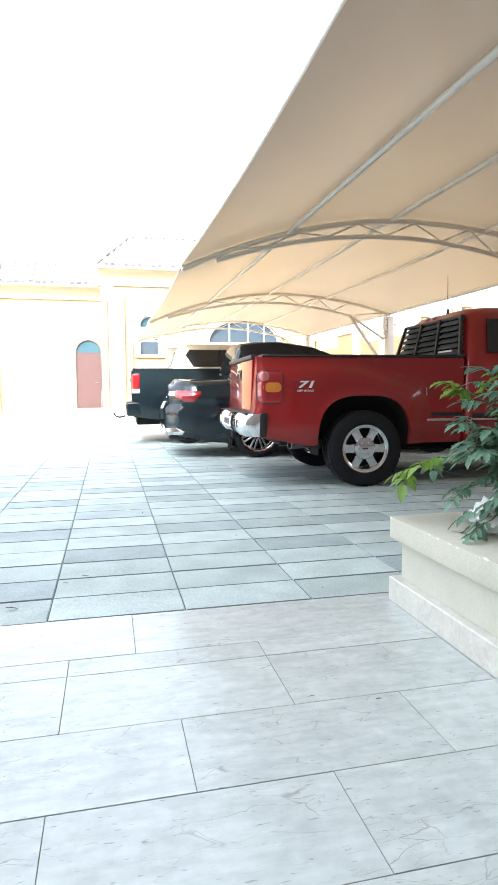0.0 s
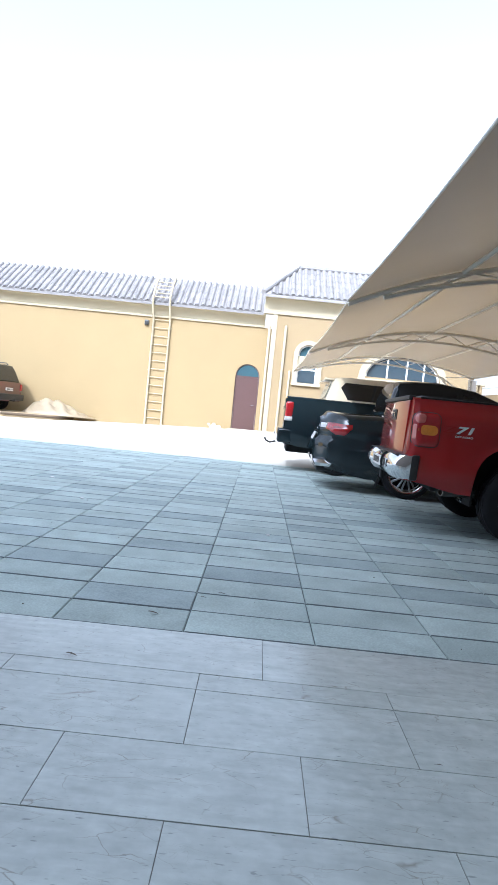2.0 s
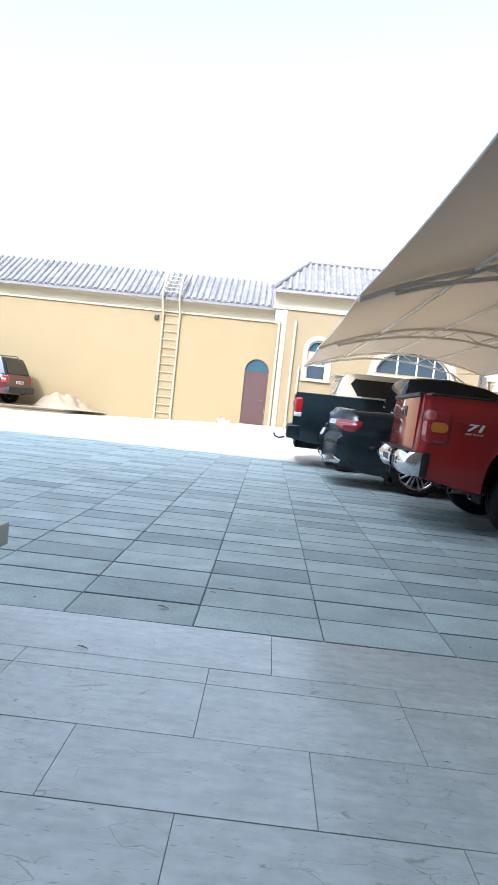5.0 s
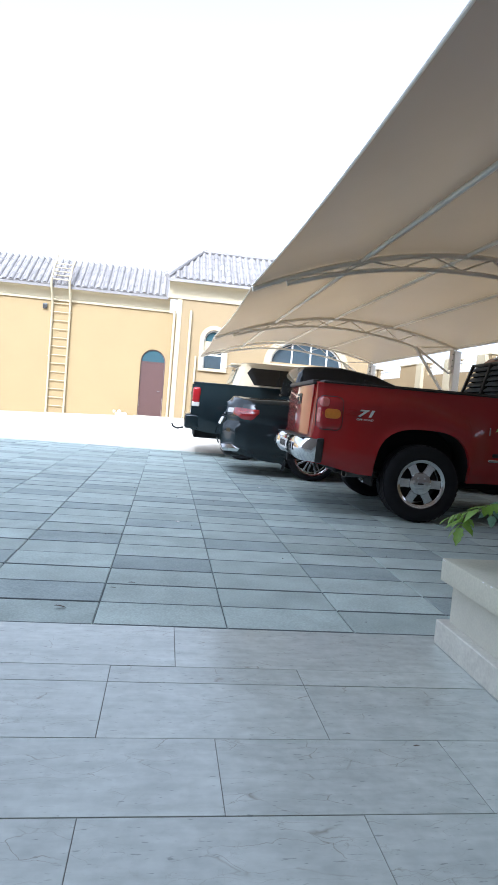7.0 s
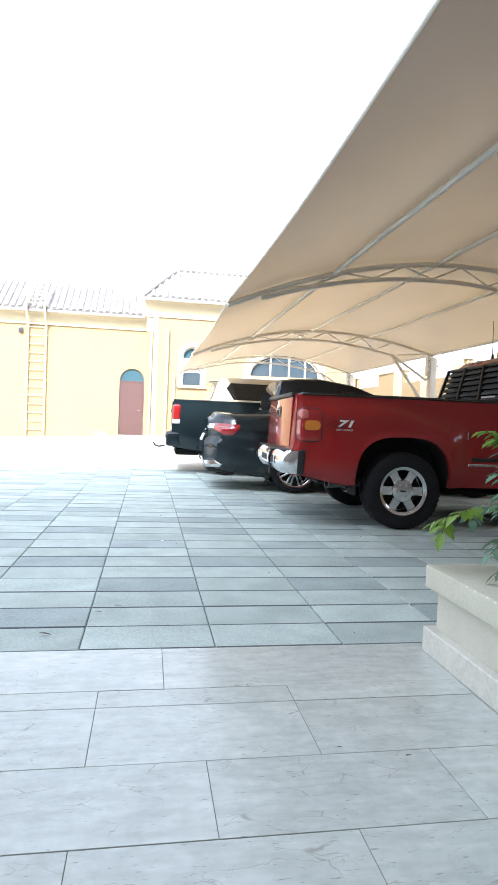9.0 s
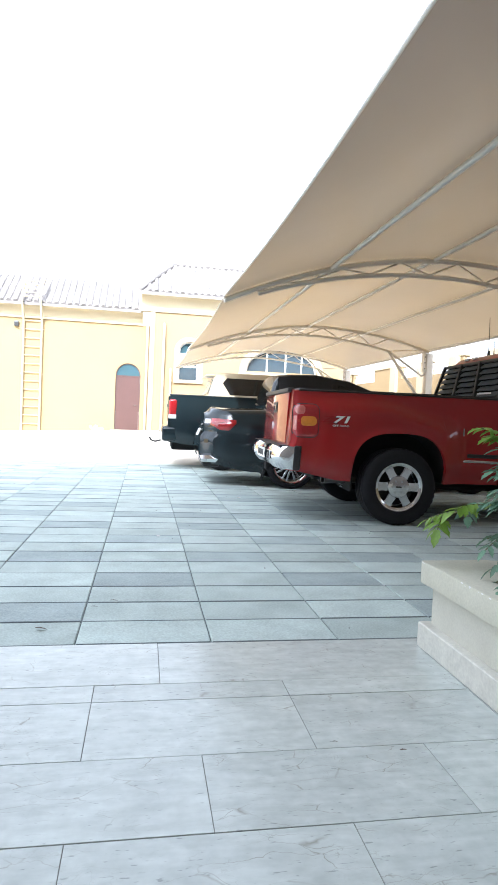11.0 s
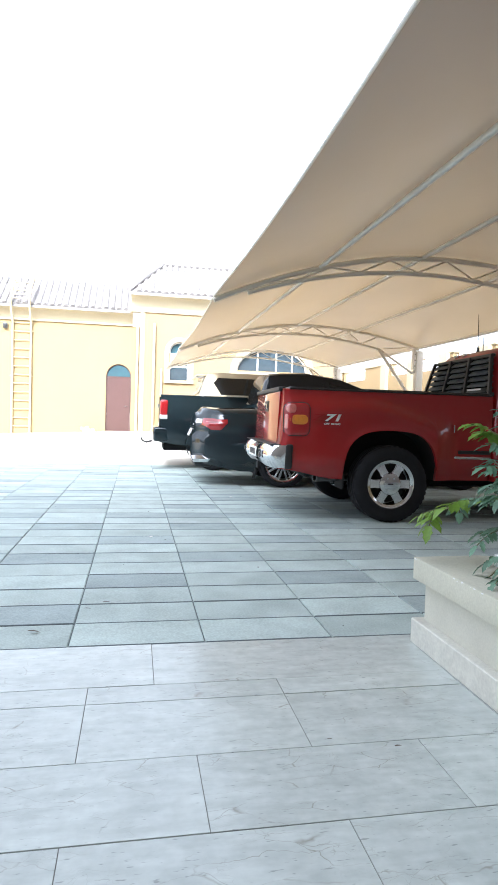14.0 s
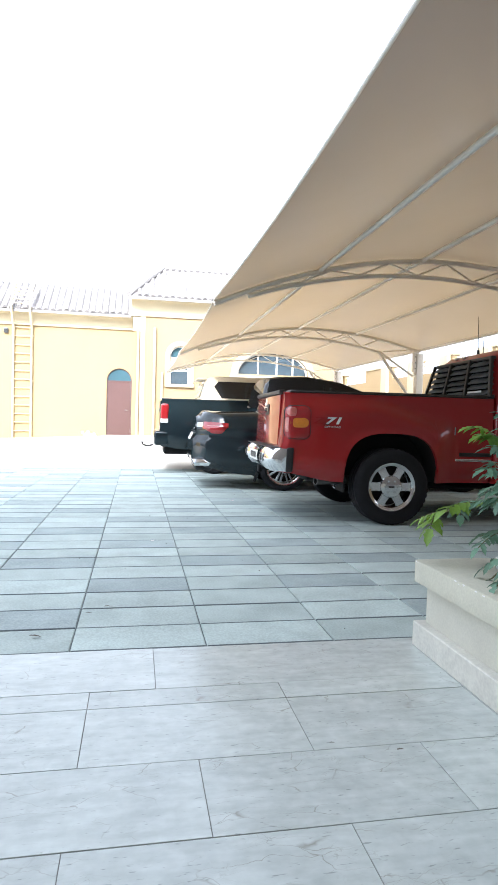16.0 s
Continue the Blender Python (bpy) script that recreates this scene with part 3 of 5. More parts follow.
for ty in TRUSS_Y:
    tr = part("truss", add_path(bmesh.new(), [(CX0 + (CX1 - CX0) * i / 28, ty, arch_z(CX0 + (CX1 - CX0) * i / 28) - 0.03) for i in range(29)], 0.037, 8), STEEL, canopy, smooth=True)

    def low_z(x):
        return arch_z(x) - 0.10 - 0.16 * min(1.0, max(0.0, (x - 1.7) / 2.6)) - 0.10 * min(1.0, max(0.0, (x - 4.5) / 2.0))
    part("lower_chord", add_path(bmesh.new(), [(1.72 + (6.35 - 1.72) * i / 22, ty, low_z(1.72 + (6.35 - 1.72) * i / 22)) for i in range(23)], 0.031, 8), STEEL, tr, smooth=True)
    xsn = [2.0 + k * 0.43 for k in range(11)]
    for k in range(10):
        a, b = xsn[k], xsn[k + 1]
        za, zb = (arch_z(a) - 0.05, low_z(b) + 0.02) if k % 2 == 0 else (low_z(a) + 0.02, arch_z(b) - 0.05)
        part("web_bar", add_tube(bmesh.new(), (a, ty, za), (b, ty, zb), 0.013, seg=6), STEEL, tr)
    part("post", box(7.36, 7.54, ty - 0.09, ty + 0.09, ground_z(7.4, ty) - 0.02, arch_z(7.45) - 0.07, 0.01), STEEL, canopy)
    part("brace", add_tube(bmesh.new(), (6.32, ty, low_z(6.32) + 0.02), (7.40, ty, 1.49), 0.040, seg=10), STEEL, canopy, smooth=True)
    part("stay", add_path(bmesh.new(), [(6.36, ty, low_z(6.34)), (7.18, ty, 2.36), (7.27, ty, 2.30), (7.34, ty, 2.33), (7.36, ty, 2.42)], 0.03, 8), STEEL, canopy, smooth=True)
    plate = part("bracket_plate", box(7.29, 7.352, ty - 0.07, ty + 0.07, 2.40, 2.90, 0.006), STEEL, canopy)
    for z in (2.48, 2.63, 2.78):
        part("bolt", add_tube(bmesh.new(), (7.32, ty - 0.071, z), (7.32, ty - 0.085, z), 0.014, seg=8), BLACK_TRIM, plate)
    part("web_bar", add_tube(bmesh.new(), (6.45, ty, low_z(6.34) + 0.02), (7.22, ty, arch_z(7.22) - 0.05), 0.013, seg=6), STEEL, tr)

# ---- planters beside the porch ----


def planter(name, label, x_face, side, y_far, y_near, inset=0.0):
    """side +1: the bed lies towards +x of its face. Skirting, wall, cap on four sides and soil."""
    root = thing(name, label, "planter", group="porch planters")
    def bx(a, b, *rest, **kw):
        a, b = x_face + side * a, x_face + side * b
        return box(min(a, b), max(a, b), *rest, **kw)
    W = 1.6
    part("skirting", bx(inset, W - inset, y_near + inset, y_far - inset, 0.0, 0.115, bevel=0.004), SKIRT, root)
    part("body", bx(0.045 + inset, W - 0.045 - inset, y_near + 0.045 + inset, y_far - 0.045 - inset, 0.116, 0.300), PLANTER, root)
    cap = bmesh.new()
    for a, b, c, d in ((0, 0.34, y_near, y_far), (W - 0.34, W, y_near, y_far), (0.34, W - 0.34, y_far - 0.3, y_far), (0.34, W - 0.34, y_near, y_near + 0.3)):
        a2, b2 = x_face + side * a, x_face + side * b
        add_box(cap, min(a2, b2), max(a2, b2), c, d, 0.301, 0.405)
    bmesh.ops.remove_doubles(cap, verts=cap.verts, dist=0.0005)
    inner = [f for f in cap.faces if sum(1 for g in cap.faces if g is not f and (g.calc_center_median() - f.calc_center_median()).length < 0.0005)]
    bmesh.ops.delete(cap, geom=inner, context="FACES")
    sharp = [e for e in cap.edges if len(e.link_faces) == 2 and e.calc_face_angle(0) > 1.0 and e.calc_length() > 0.05]
    for e in list(sharp):
        if e.is_valid and e.calc_length() > 0.8:
            bmesh.ops.subdivide_edges(cap, edges=[e], cuts=int(e.calc_length() / 0.025))
    sharp = [e for e in cap.edges if len(e.link_faces) == 2 and e.calc_face_angle(0) > 1.0]
    bmesh.ops.bevel(cap, geom=sharp, offset=0.007, segments=2, affect="EDGES", profile=0.6)
    for v in cap.verts:
        if v.co.z > 0.38 or v.co.z < 0.32:
            q = v.co * 23.0
            bite = max(0.0, noise.noise(q) * 0.9 + noise.noise(q * 2.7) * 0.5 - 0.18)
            v.co += Vector((side, 0, -0.6 if v.co.z > 0.38 else 0.6)) * 0.006 * bite
    part("cap", cap, CAP, root, "cream plaster cap with chipped edges", smooth=35)
    part("soil", bx(0.342, W - 0.342, y_near + 0.302, y_far - 0.302, 0.302, 0.37), SOIL, root)
    return root


planter_e = planter("planter", "cream plastered planter with chipped cap and marble skirting", 1.575, 1, -0.085, -4.6)
planter_w = planter("planter", "cream plastered planter at the far side of the porch", -0.87, -1, -0.05, -1.0, 0.10)


# ---- vehicles ----


def loft(sections, bm=None):
    """A closed skin through half sections (x, [(y, z), ...]) that run from the bottom centre to the top centre."""
    bm = bm or bmesh.new()
    rings = []
    for x, half in sections:
        pts = half + [(-y, z) for y, z in half[-2:0:-1]]
        rings.append([bm.verts.new((x, y, z)) for y, z in pts])
    n = len(rings[0])
    for u, v in zip(rings, rings[1:]):
        for k in range(n):
            bm.faces.new((u[k], u[(k + 1) % n], v[(k + 1) % n], v[k]))
    bm.faces.new(rings[0])
    bm.faces.new(rings[-1][::-1])
    bmesh.ops.recalc_face_normals(bm, faces=bm.faces)
    return bm


def rounded(x0, x1, hy, r, n=4):
    pts = []
    for cx, cy, a0 in ((x1 - r, hy - r, 0), (x0 + r, hy - r, 90), (x0 + r, -hy + r, 180), (x1 - r, -hy + r, 270)):
        for k in range(n + 1):
            a = radians(a0 + 90 * k / n)
            pts.append((cx + r * math.cos(a), cy + r * math.sin(a)))
    return pts


def stack(levels, bm=None):
    """A closed skin through rounded rectangles: (z, x0, x1, half width, corner radius)."""
    bm = bm or bmesh.new()
    rings = [[bm.verts.new((x, y, z)) for x, y in rounded(x0, x1, hy, r)] for z, x0, x1, hy, r in levels]
    n = len(rings[0])
    for u, v in zip(rings, rings[1:]):
        for k in range(n):
            bm.faces.new((u[k], u[(k + 1) % n], v[(k + 1) % n], v[k]))
    bm.faces.new(rings[0][::-1])
    bm.faces.new(rings[-1])
    bmesh.ops.recalc_face_normals(bm, faces=bm.faces)
    return bm


def smooth_step(a, b, v):
    t = min(max((v - a) / (b - a), 0.0), 1.0)
    return t * t * (3 - 2 * t)


def body(stations, bottom, top, width, wells, inner=0.62, fr=(0.0, 0.03, 0.08, 0.16, 0.26, 0.38, 0.50, 0.62, 0.72, 0.80, 0.87, 0.93, 0.97, 1.0), crown=0.012, edge=0.05):
    """A car body as a closed skin with open wheel arches. bottom, top: height at x; width: half width at (x, z); wells: (x, radius, z, height, roundness)."""
    xs = set(stations)
    wells = [w if len(w) == 5 else (*w, w[1], 2.0) for w in wells]
    for wx, r, wz, hh, ex in wells:
        xs |= {wx + r * math.cos(math.pi * k / 20) for k in range(21)} | {wx - r - 0.004, wx + r + 0.004}
    bm = bmesh.new()
    rings = []
    for x in sorted(xs):
        zb, zt = bottom(x), top(x)
        za = zb + 0.004
        for wx, r, wz, hh, ex in wells:
            if abs(x - wx) <= r:
                za = max(za, wz + hh * max(0.0, 1 - (abs(x - wx) / r) ** ex) ** (1 / ex))
        half = [(0.0, zb), (inner, zb), (inner, za), (width(x, za) - 0.04, za)]
        for f in fr:
            z = za + (zt - edge * 0.3 - za) * f
            half.append((width(x, z), z))
        w = width(x, zt - edge * 0.3)
        half += [(w - edge * 0.35, zt - edge * 0.06), (w - edge, zt), (w * 0.5, zt + crown * 0.75), (0.0, zt + crown)]
        pts = half + [(-y, z) for y, z in half[-2:0:-1]]
        rings.append([bm.verts.new((x, y, z)) for y, z in pts])
    n = len(rings[0])
    dark = {1, 2, n - 2, n - 3}
    for u, v in zip(rings, rings[1:]):
        for k in range(n):
            f = bm.faces.new((u[k], u[(k + 1) % n], v[(k + 1) % n], v[k]))
            f.material_index = 1 if k in dark or k in (0, n - 1) else 0
    bm.faces.new(rings[0])
    bm.faces.new(rings[-1][::-1])
    bmesh.ops.recalc_face_normals(bm, faces=bm.faces)
    return bm


def panel(corners, th, bevel=0.0):
    """A thin plate on four corners, thickened along its normal."""
    c = [Vector(p) for p in corners]
    nrm = (c[1] - c[0]).cross(c[-1] - c[0]).normalized() * th
    bm = bmesh.new()
    a = [bm.verts.new(p) for p in c]
    b = [bm.verts.new(p + nrm) for p in c]
    bm.faces.new(a[::-1])
    bm.faces.new(b)
    n = len(c)
    for i in range(n):
        bm.faces.new((a[i], a[(i + 1) % n], b[(i + 1) % n], b[i]))
    bmesh.ops.recalc_face_normals(bm, faces=bm.faces)
    if bevel:
        bmesh.ops.bevel(bm, geom=bm.edges[:], offset=bevel, segments=2, affect="EDGES")
    return bm


def lathe(profile, seg=40, bm=None):
    """Turns (radius, y) about the y axis."""
    bm = bm or bmesh.new()
    rings = []
    for k in range(seg):
        a = k * math.tau / seg
        rings.append([bm.verts.new((r * math.cos(a), y, r * math.sin(a))) for r, y in profile])
    for k in range(seg):
        u, v = rings[k], rings[(k + 1) % seg]
        for i in range(len(profile) - 1):
            bm.faces.new((u[i], v[i], v[i + 1], u[i + 1]))
    bmesh.ops.recalc_face_normals(bm, faces=bm.faces)
    return bm


def wheel(root, x, y, R, W, rim, style, flip=False, name="wheel"):
    """A wheel under root: tyre with tread, rim, spokes, hub cap. Its outer face looks to -y, or to +y where flipped."""
    m = pose(x, y, R, 0, 0, 180 if flip else 0)
    h = W / 2
    s = R * 0.04
    prof = [(rim, h * 0.8), (rim + 0.01, h * 0.93), (R * 0.83, h * 1.0), (R * 0.94, h * 0.93), (R * 0.985, h * 0.80)]
    for gy in (0.42, 0.0, -0.42):
        prof += [(R, h * (gy + 0.09)), (R - 0.012, h * (gy + 0.07)), (R - 0.012, h * (gy - 0.07)), (R, h * (gy - 0.09))]
    prof += [(R * 0.985, -h * 0.80), (R * 0.94, -h * 0.93), (R * 0.83, -h), (rim + 0.01, -h * 0.93), (rim, -h * 0.8)]
    bm = lathe(prof, 48)
    for k in range(44):
        rot = Matrix.Rotation(k * math.tau / 44, 4, "Y")
        for sy in (-1, 1):
            add_box(bm, -0.017, 0.017, sy * h * 0.70 - 0.022, sy * h * 0.70 + 0.022, R * 0.972, R - 0.003, m=rot @ Matrix.Rotation(sy * 0.2, 4, "Z"))
    ty = part(name, bm, RUBBER, root, smooth=35)
    ty.matrix_basis = m
    lip = lathe([(rim, h * 0.75), (rim - 0.02, h * 0.6), (rim - 0.035, -h * 0.2), (rim - 0.03, -h * 0.80), (rim - 0.012, -h * 0.90), (rim + 0.002, -h * 0.93), (rim + 0.004, -h * 0.80), (rim, h * 0.75)], 48)
    part("rim", lip, CHROME if style == "truck" else ALLOY, ty, "polished metal rim", smooth=35)
    part("brake_disc", lathe([(0.0005, -h * 0.05), (rim - 0.05, -h * 0.05), (rim - 0.05, h * 0.1), (0.0005, h * 0.1)], 32), DARK, ty)
    n = 6 if style == "truck" else 8
    for k in range(n):
        rot = Matrix.Rotation((k + 0.5) * math.tau / n, 4, "Y")
        bm = bmesh.new()
        if style == "truck":
            ol = [(-0.050, 0.06), (0.050, 0.06), (0.040, rim * 0.66), (0.048, rim - 0.026), (-0.048, rim - 0.026), (-0.040, rim * 0.66)]
            prism(bm, ol, -h * 0.72, -h * 0.50)
            bmesh.ops.bevel(bm, geom=bm.edges[:], offset=0.008, segments=2, affect="EDGES")
        else:
            for off in (-0.024, 0.024):
                ol = [(off * 0.7 - 0.013, 0.05), (off * 0.7 + 0.013, 0.05), (off * 1.5 + 0.016, rim - 0.02), (off * 1.5 - 0.016, rim - 0.02)]
                prism(bm, ol, -h * 0.78, -h * 0.52)
            bmesh.ops.bevel(bm, geom=bm.edges[:], offset=0.003, segments=1, affect="EDGES")
        bm.transform(rot)
        part("spoke", bm, CHROME if style == "truck" else ALLOY, ty, smooth=35)
    capr = 0.118 if style == "truck" else 0.05
    part("hub_cap", lathe([(0.0005, -h * 0.86), (capr * 0.6, -h * 0.85), (capr * 0.92, -h * 0.80), (capr, -h * 0.70), (capr, -h * 0.45), (0.0005, -h * 0.45)], 32), CHROME if style == "truck" else ALLOY, ty, smooth=35)
    if style == "truck":
        part("badge", box(-0.03, 0.03, -h * 0.875, -h * 0.862, -0.008, 0.008, 0.002), BLACK_TRIM, ty, "dark badge bar")
        for k in range(6):
            a = k * math.tau / 6
            nut = lathe([(0.0005, 0.0), (0.011, 0.0), (0.011, 0.02), (0.0005, 0.02)], 6)
            nut.transform(Matrix.Translation((0.066 * math.cos(a), -h * 0.86, 0.066 * math.sin(a))))
            part("lug_nut", nut, CHROME, ty)
    return ty


def text_part(name, body, size, material, parent, m, depth=0.004, shear=0.0, bold=0.0):
    cu = bpy.data.curves.new(name, "FONT")
    cu.body, cu.size, cu.extrude, cu.shear, cu.offset = body, size, depth, shear, bold
    cu.align_x, cu.align_y = "CENTER", "CENTER"
    ob = new(name, cu)
    me = bpy.data.meshes.new_from_object(ob.evaluated_get(bpy.context.evaluated_depsgraph_get()))
    bpy.data.objects.remove(ob)
    me.materials.append(material)
    ob = new(name, me)
    ob.parent = parent
    ob.matrix_basis = m
    return ob


# -- red pickup truck --
def red_truck():
    T = thing("pickup_truck", "red pickup truck with chrome bumper and black rear window louvre", "pickup truck", pose(2.86, 4.04, 0, 0, 0, -3))

    def bed_w(x, z):
        w = 0.99 - 0.10 * smooth_step(0.50, 0.80, x) - 0.05 * smooth_step(-0.55, -1.125, x) - 0.035 * smooth_step(-1.07, -1.125, x)
        zs = 1.20 - 0.22 * smooth_step(-0.2, 0.72, x)
        y = 0.885 + (max(w, 0.885) - 0.885) * smooth_step(zs + 0.10, zs - 0.06, z) - 0.02 * smooth_step(-1.07, -1.125, x)
        lip = 0.012 * smooth_step(0.565, 0.50, (abs(x - 0.03) ** 2.7 + (max(z - 0.44, 0.0) * 0.99) ** 2.7) ** 0.37) * smooth_step(0.80, 0.70, x)
        return y - 0.05 * smooth_step(0.58, 0.45, z) + lip
    bed = part("bed", body([-1.125, -1.115, -1.09, -1.06, -1.0, -0.9, -0.8, -0.7, -0.6, 0.56, 0.60, 0.64, 0.68, 0.72, 0.76, 0.80, 0.86, 1.0, 1.17], lambda x: 0.43 + 0.09 * smooth_step(-0.5, -1.12, x), lambda x: 1.34, bed_w, [(0.03, 0.495, 0.44, 0.50, 2.9)], 0.6), [RED, DARK], T, smooth=38)
    cov = stack([(1.341, -1.06, 1.16, 0.86, 0.05), (1.362, -1.05, 1.15, 0.85, 0.05)])
    part("bed_cover", cov, BLACK_TRIM, T, "black soft bed cover", smooth=40)
    for s in (-1, 1):
        part("rail_cap", panel([(-1.07, s * 0.885, 1.342), (1.16, s * 0.885, 1.342), (1.16, s * 0.862, 1.352), (-1.07, s * 0.862, 1.352)] if s > 0 else [(-1.07, s * 0.862, 1.352), (1.16, s * 0.862, 1.352), (1.16, s * 0.885, 1.342), (-1.07, s * 0.885, 1.342)], 0.018, 0.004), BLACK_TRIM, T)
    # tailgate with its handle and writing bars
    tg = part("tailgate", box(-1.148, -1.122, -0.745, 0.745, 0.79, 1.315, 0.012, 2), RED, T, smooth=35)
    part("cap_strip", box(-1.165, -1.09, -0.77, 0.77, 1.316, 1.362, 0.014, 2), BLACK_TRIM, tg, "black tailgate top moulding", smooth=35)
    part("handle_bezel", box(-1.158, -1.147, -0.13, 0.13, 1.105, 1.225, 0.012, 2), BLACK_TRIM, tg)
    part("handle", box(-1.172, -1.158, -0.08, 0.08, 1.135, 1.195, 0.008, 2), CHROME, tg, "chrome tailgate handle")
    for k, w in ((0, 0.10), (1, 0.12), (2, 0.09)):
        part("letter_bar", box(-1.156, -1.147, 0.22 + k * 0.15, 0.22 + k * 0.15 + w, 0.90, 0.99, 0.004), CHROME, tg)
    part("letter_bar", box(-1.154, -1.147, -0.62, -0.42, 0.875, 0.905, 0.003), CHROME, tg)
    part("crease", box(-1.152, -1.146, -0.70, 0.70, 0.845, 0.855), RED, tg)
    # tail lamps that follow the bed side
    for s in (-1, 1):
        def lamp_shell(grow, out, cut=None):
            """A rounded shell on the bed corner; cut: (x0, x1, z0, z1) of a lens within the lamp."""
            x0, x1, z0, z1 = cut or (-1.123 - grow, -0.868 + grow, 0.868 - grow, 1.196 + grow)
            rr = min(0.062 + grow, (x1 - x0) * 0.42, (z1 - z0) * 0.42)
            nu, nv = 12, 12
            bm = bmesh.new()
            face, back = [], []
            for j in range(nv + 1):
                z = z0 + (z1 - z0) * (0.5 - 0.5 * math.cos(math.pi * j / nv))
                e = max(0.0, rr - min(z - z0, z1 - z))
                d = rr - math.sqrt(max(0.0, rr * rr - e * e))
                row, low = [], []
                for i in range(nu + 1):
                    t = 0.5 - 0.5 * math.cos(math.pi * i / nu)
                    x = x0 + d + (x1 - x0 - 2 * d) * t
                    rim = min(1.0, 5.0 * min(t, 1 - t)) * min(1.0, 5.0 * min(j, nv - j) / nv)
                    y = bed_w(max(x, -1.124), z) + out * (0.35 + 0.65 * math.sqrt(rim))
                    row.append(bm.verts.new((x, s * y, z)))
                    low.append(bm.verts.new((x, s * (y - 0.05), z)))
                face.append(row)
                back.append(low)
            for j in range(nv):
                for i in range(nu):
                    bm.faces.new((face[j][i], face[j][i + 1], face[j + 1][i + 1], face[j + 1][i]))
            loop = [(0, i) for i in range(nu)] + [(j, nu) for j in range(nv)] + [(nv, i) for i in range(nu, 0, -1)] + [(j, 0) for j in range(nv, 0, -1)]
            for (j, i), (q, p) in zip(loop, loop[1:] + loop[:1]):
                bm.faces.new((face[j][i], back[j][i], back[q][p], face[q][p]))
            bmesh.ops.recalc_face_normals(bm, faces=bm.faces)
            return bm
        part("lamp_surround", lamp_shell(0.008, 0.004), BLACK_TRIM, T, smooth=50)
        lamp = part("tail_lamp", lamp_shell(0.0, 0.014), LAMP_RED, T, "rounded red tail lamp", smooth=50)
        for nm, cut, mt, lab in (("lens_clear", (-1.110, -1.000, 1.090, 1.185), LAMP_PINK, "pale upper lens"), ("lens_amber", (-1.075, -0.880, 0.975, 1.080), LAMP_AMBER, "amber indicator lens"), ("lens_inner", (-1.117, -1.085, 0.930, 1.080), LAMP_PINK, "pale reversing lens")):
            part(nm, lamp_shell(0.0, 0.0165, cut), mt, lamp, lab, smooth=50)
    # chrome step bumper
    prof = [(-0.04, -0.115), (0.015, -0.12), (0.06, -0.07), (0.075, 0.0), (0.06, 0.075), (0.03, 0.11), (-0.04, 0.11)]
    ys = [(-0.965, -1.05), (-0.94, -1.12), (-0.88, -1.165), (-0.6, -1.185), (-0.36, -1.195), (-0.30, -1.165), (0.30, -1.165), (0.36, -1.195), (0.6, -1.185), (0.88, -1.165), (0.94, -1.12), (0.965, -1.05)]
    bm = bmesh.new()
    rings = [[bm.verts.new((bx - u, y, 0.655 + w)) for u, w in prof] for y, bx in ys]
    for u, v in zip(rings, rings[1:]):
        for k in range(len(prof)):
            bm.faces.new((u[k], u[(k + 1) % len(prof)], v[(k + 1) % len(prof)], v[k]))
    bm.faces.new(rings[0])
    bm.faces.new(rings[-1][::-1])
    bmesh.ops.recalc_face_normals(bm, faces=bm.faces)
    bp = part("rear_bumper", bm, CHROME, T, "chrome step bumper", smooth=45)
    part("step_pad", box(-1.22, -1.09, -0.90, 0.90, 0.7655, 0.772, 0.002), BLACK_TRIM, bp)
    for s in (-1, 1):
        part("end_cap", box(-1.07, -0.99, min(s * 0.88, s * 0.972), max(s * 0.88, s * 0.972), 0.525, 0.775, 0.02, 2), BLACK_TRIM, bp, "black plastic bumper end", smooth=35)
        part("step_recess", box(-1.267, -1.255, min(s * 0.50, s * 0.70), max(s * 0.50, s * 0.70), 0.61, 0.71, 0.006), CHROME, bp)
        part("pad_hole", box(-1.272, -1.268, min(s * 0.57, s * 0.63), max(s * 0.57, s * 0.63), 0.635, 0.68, 0.004), BLACK_TRIM, bp)
    pl = part("number_plate", box(-1.258, -1.244, -0.26, 0.26, 0.60, 0.71, 0.004), WHITE, T, "white number plate with dark bars")
    for k in range(5):
        part("plate_bar", box(-1.262, -1.2585, -0.20 + k * 0.085, -0.15 + k * 0.085, 0.625, 0.69), BLACK_TRIM, pl)
    # hitch, exhaust and underbody
    part("tow_hitch", add_box(box(-1.18, -0.9, -0.035, 0.035, 0.47, 0.53, 0.006), -1.20, -1.16, -0.05, 0.05, 0.45, 0.54, 0.008), DARK, T)
    part("safety_chain", add_path(bmesh.new(), [(-1.2, 0.1, 0.43), (-1.22, 0.16, 0.33), (-1.2, 0.24, 0.31), (-1.15, 0.30, 0.40)], 0.012, 6), DARK, T)
    ex = part("exhaust_pipe", lathe([(0.036, -0.0), (0.043, -0.0), (0.043, 0.55), (0.036, 0.55), (0.036, 0.0)], 20), EXHAUST, T, "dull steel tail pipe", smooth=40)
    ex.matrix_basis = Matrix.Translation((-0.73, -0.86, 0.44)) @ Matrix.Rotation(radians(-70), 4, "Z")
    part("chassis", box(-0.75, 4.2, -0.50, 0.50, 0.40, 0.50, 0.02), DARK, T)
    part("fuel_tank", box(0.62, 2.1, 0.10, 0.62, 0.26, 0.42, 0.05, 3), DARK, T)
    part("gearbox", box(2.0, 3.3, -0.30, 0.42, 0.24, 0.42, 0.05, 3), DARK, T)
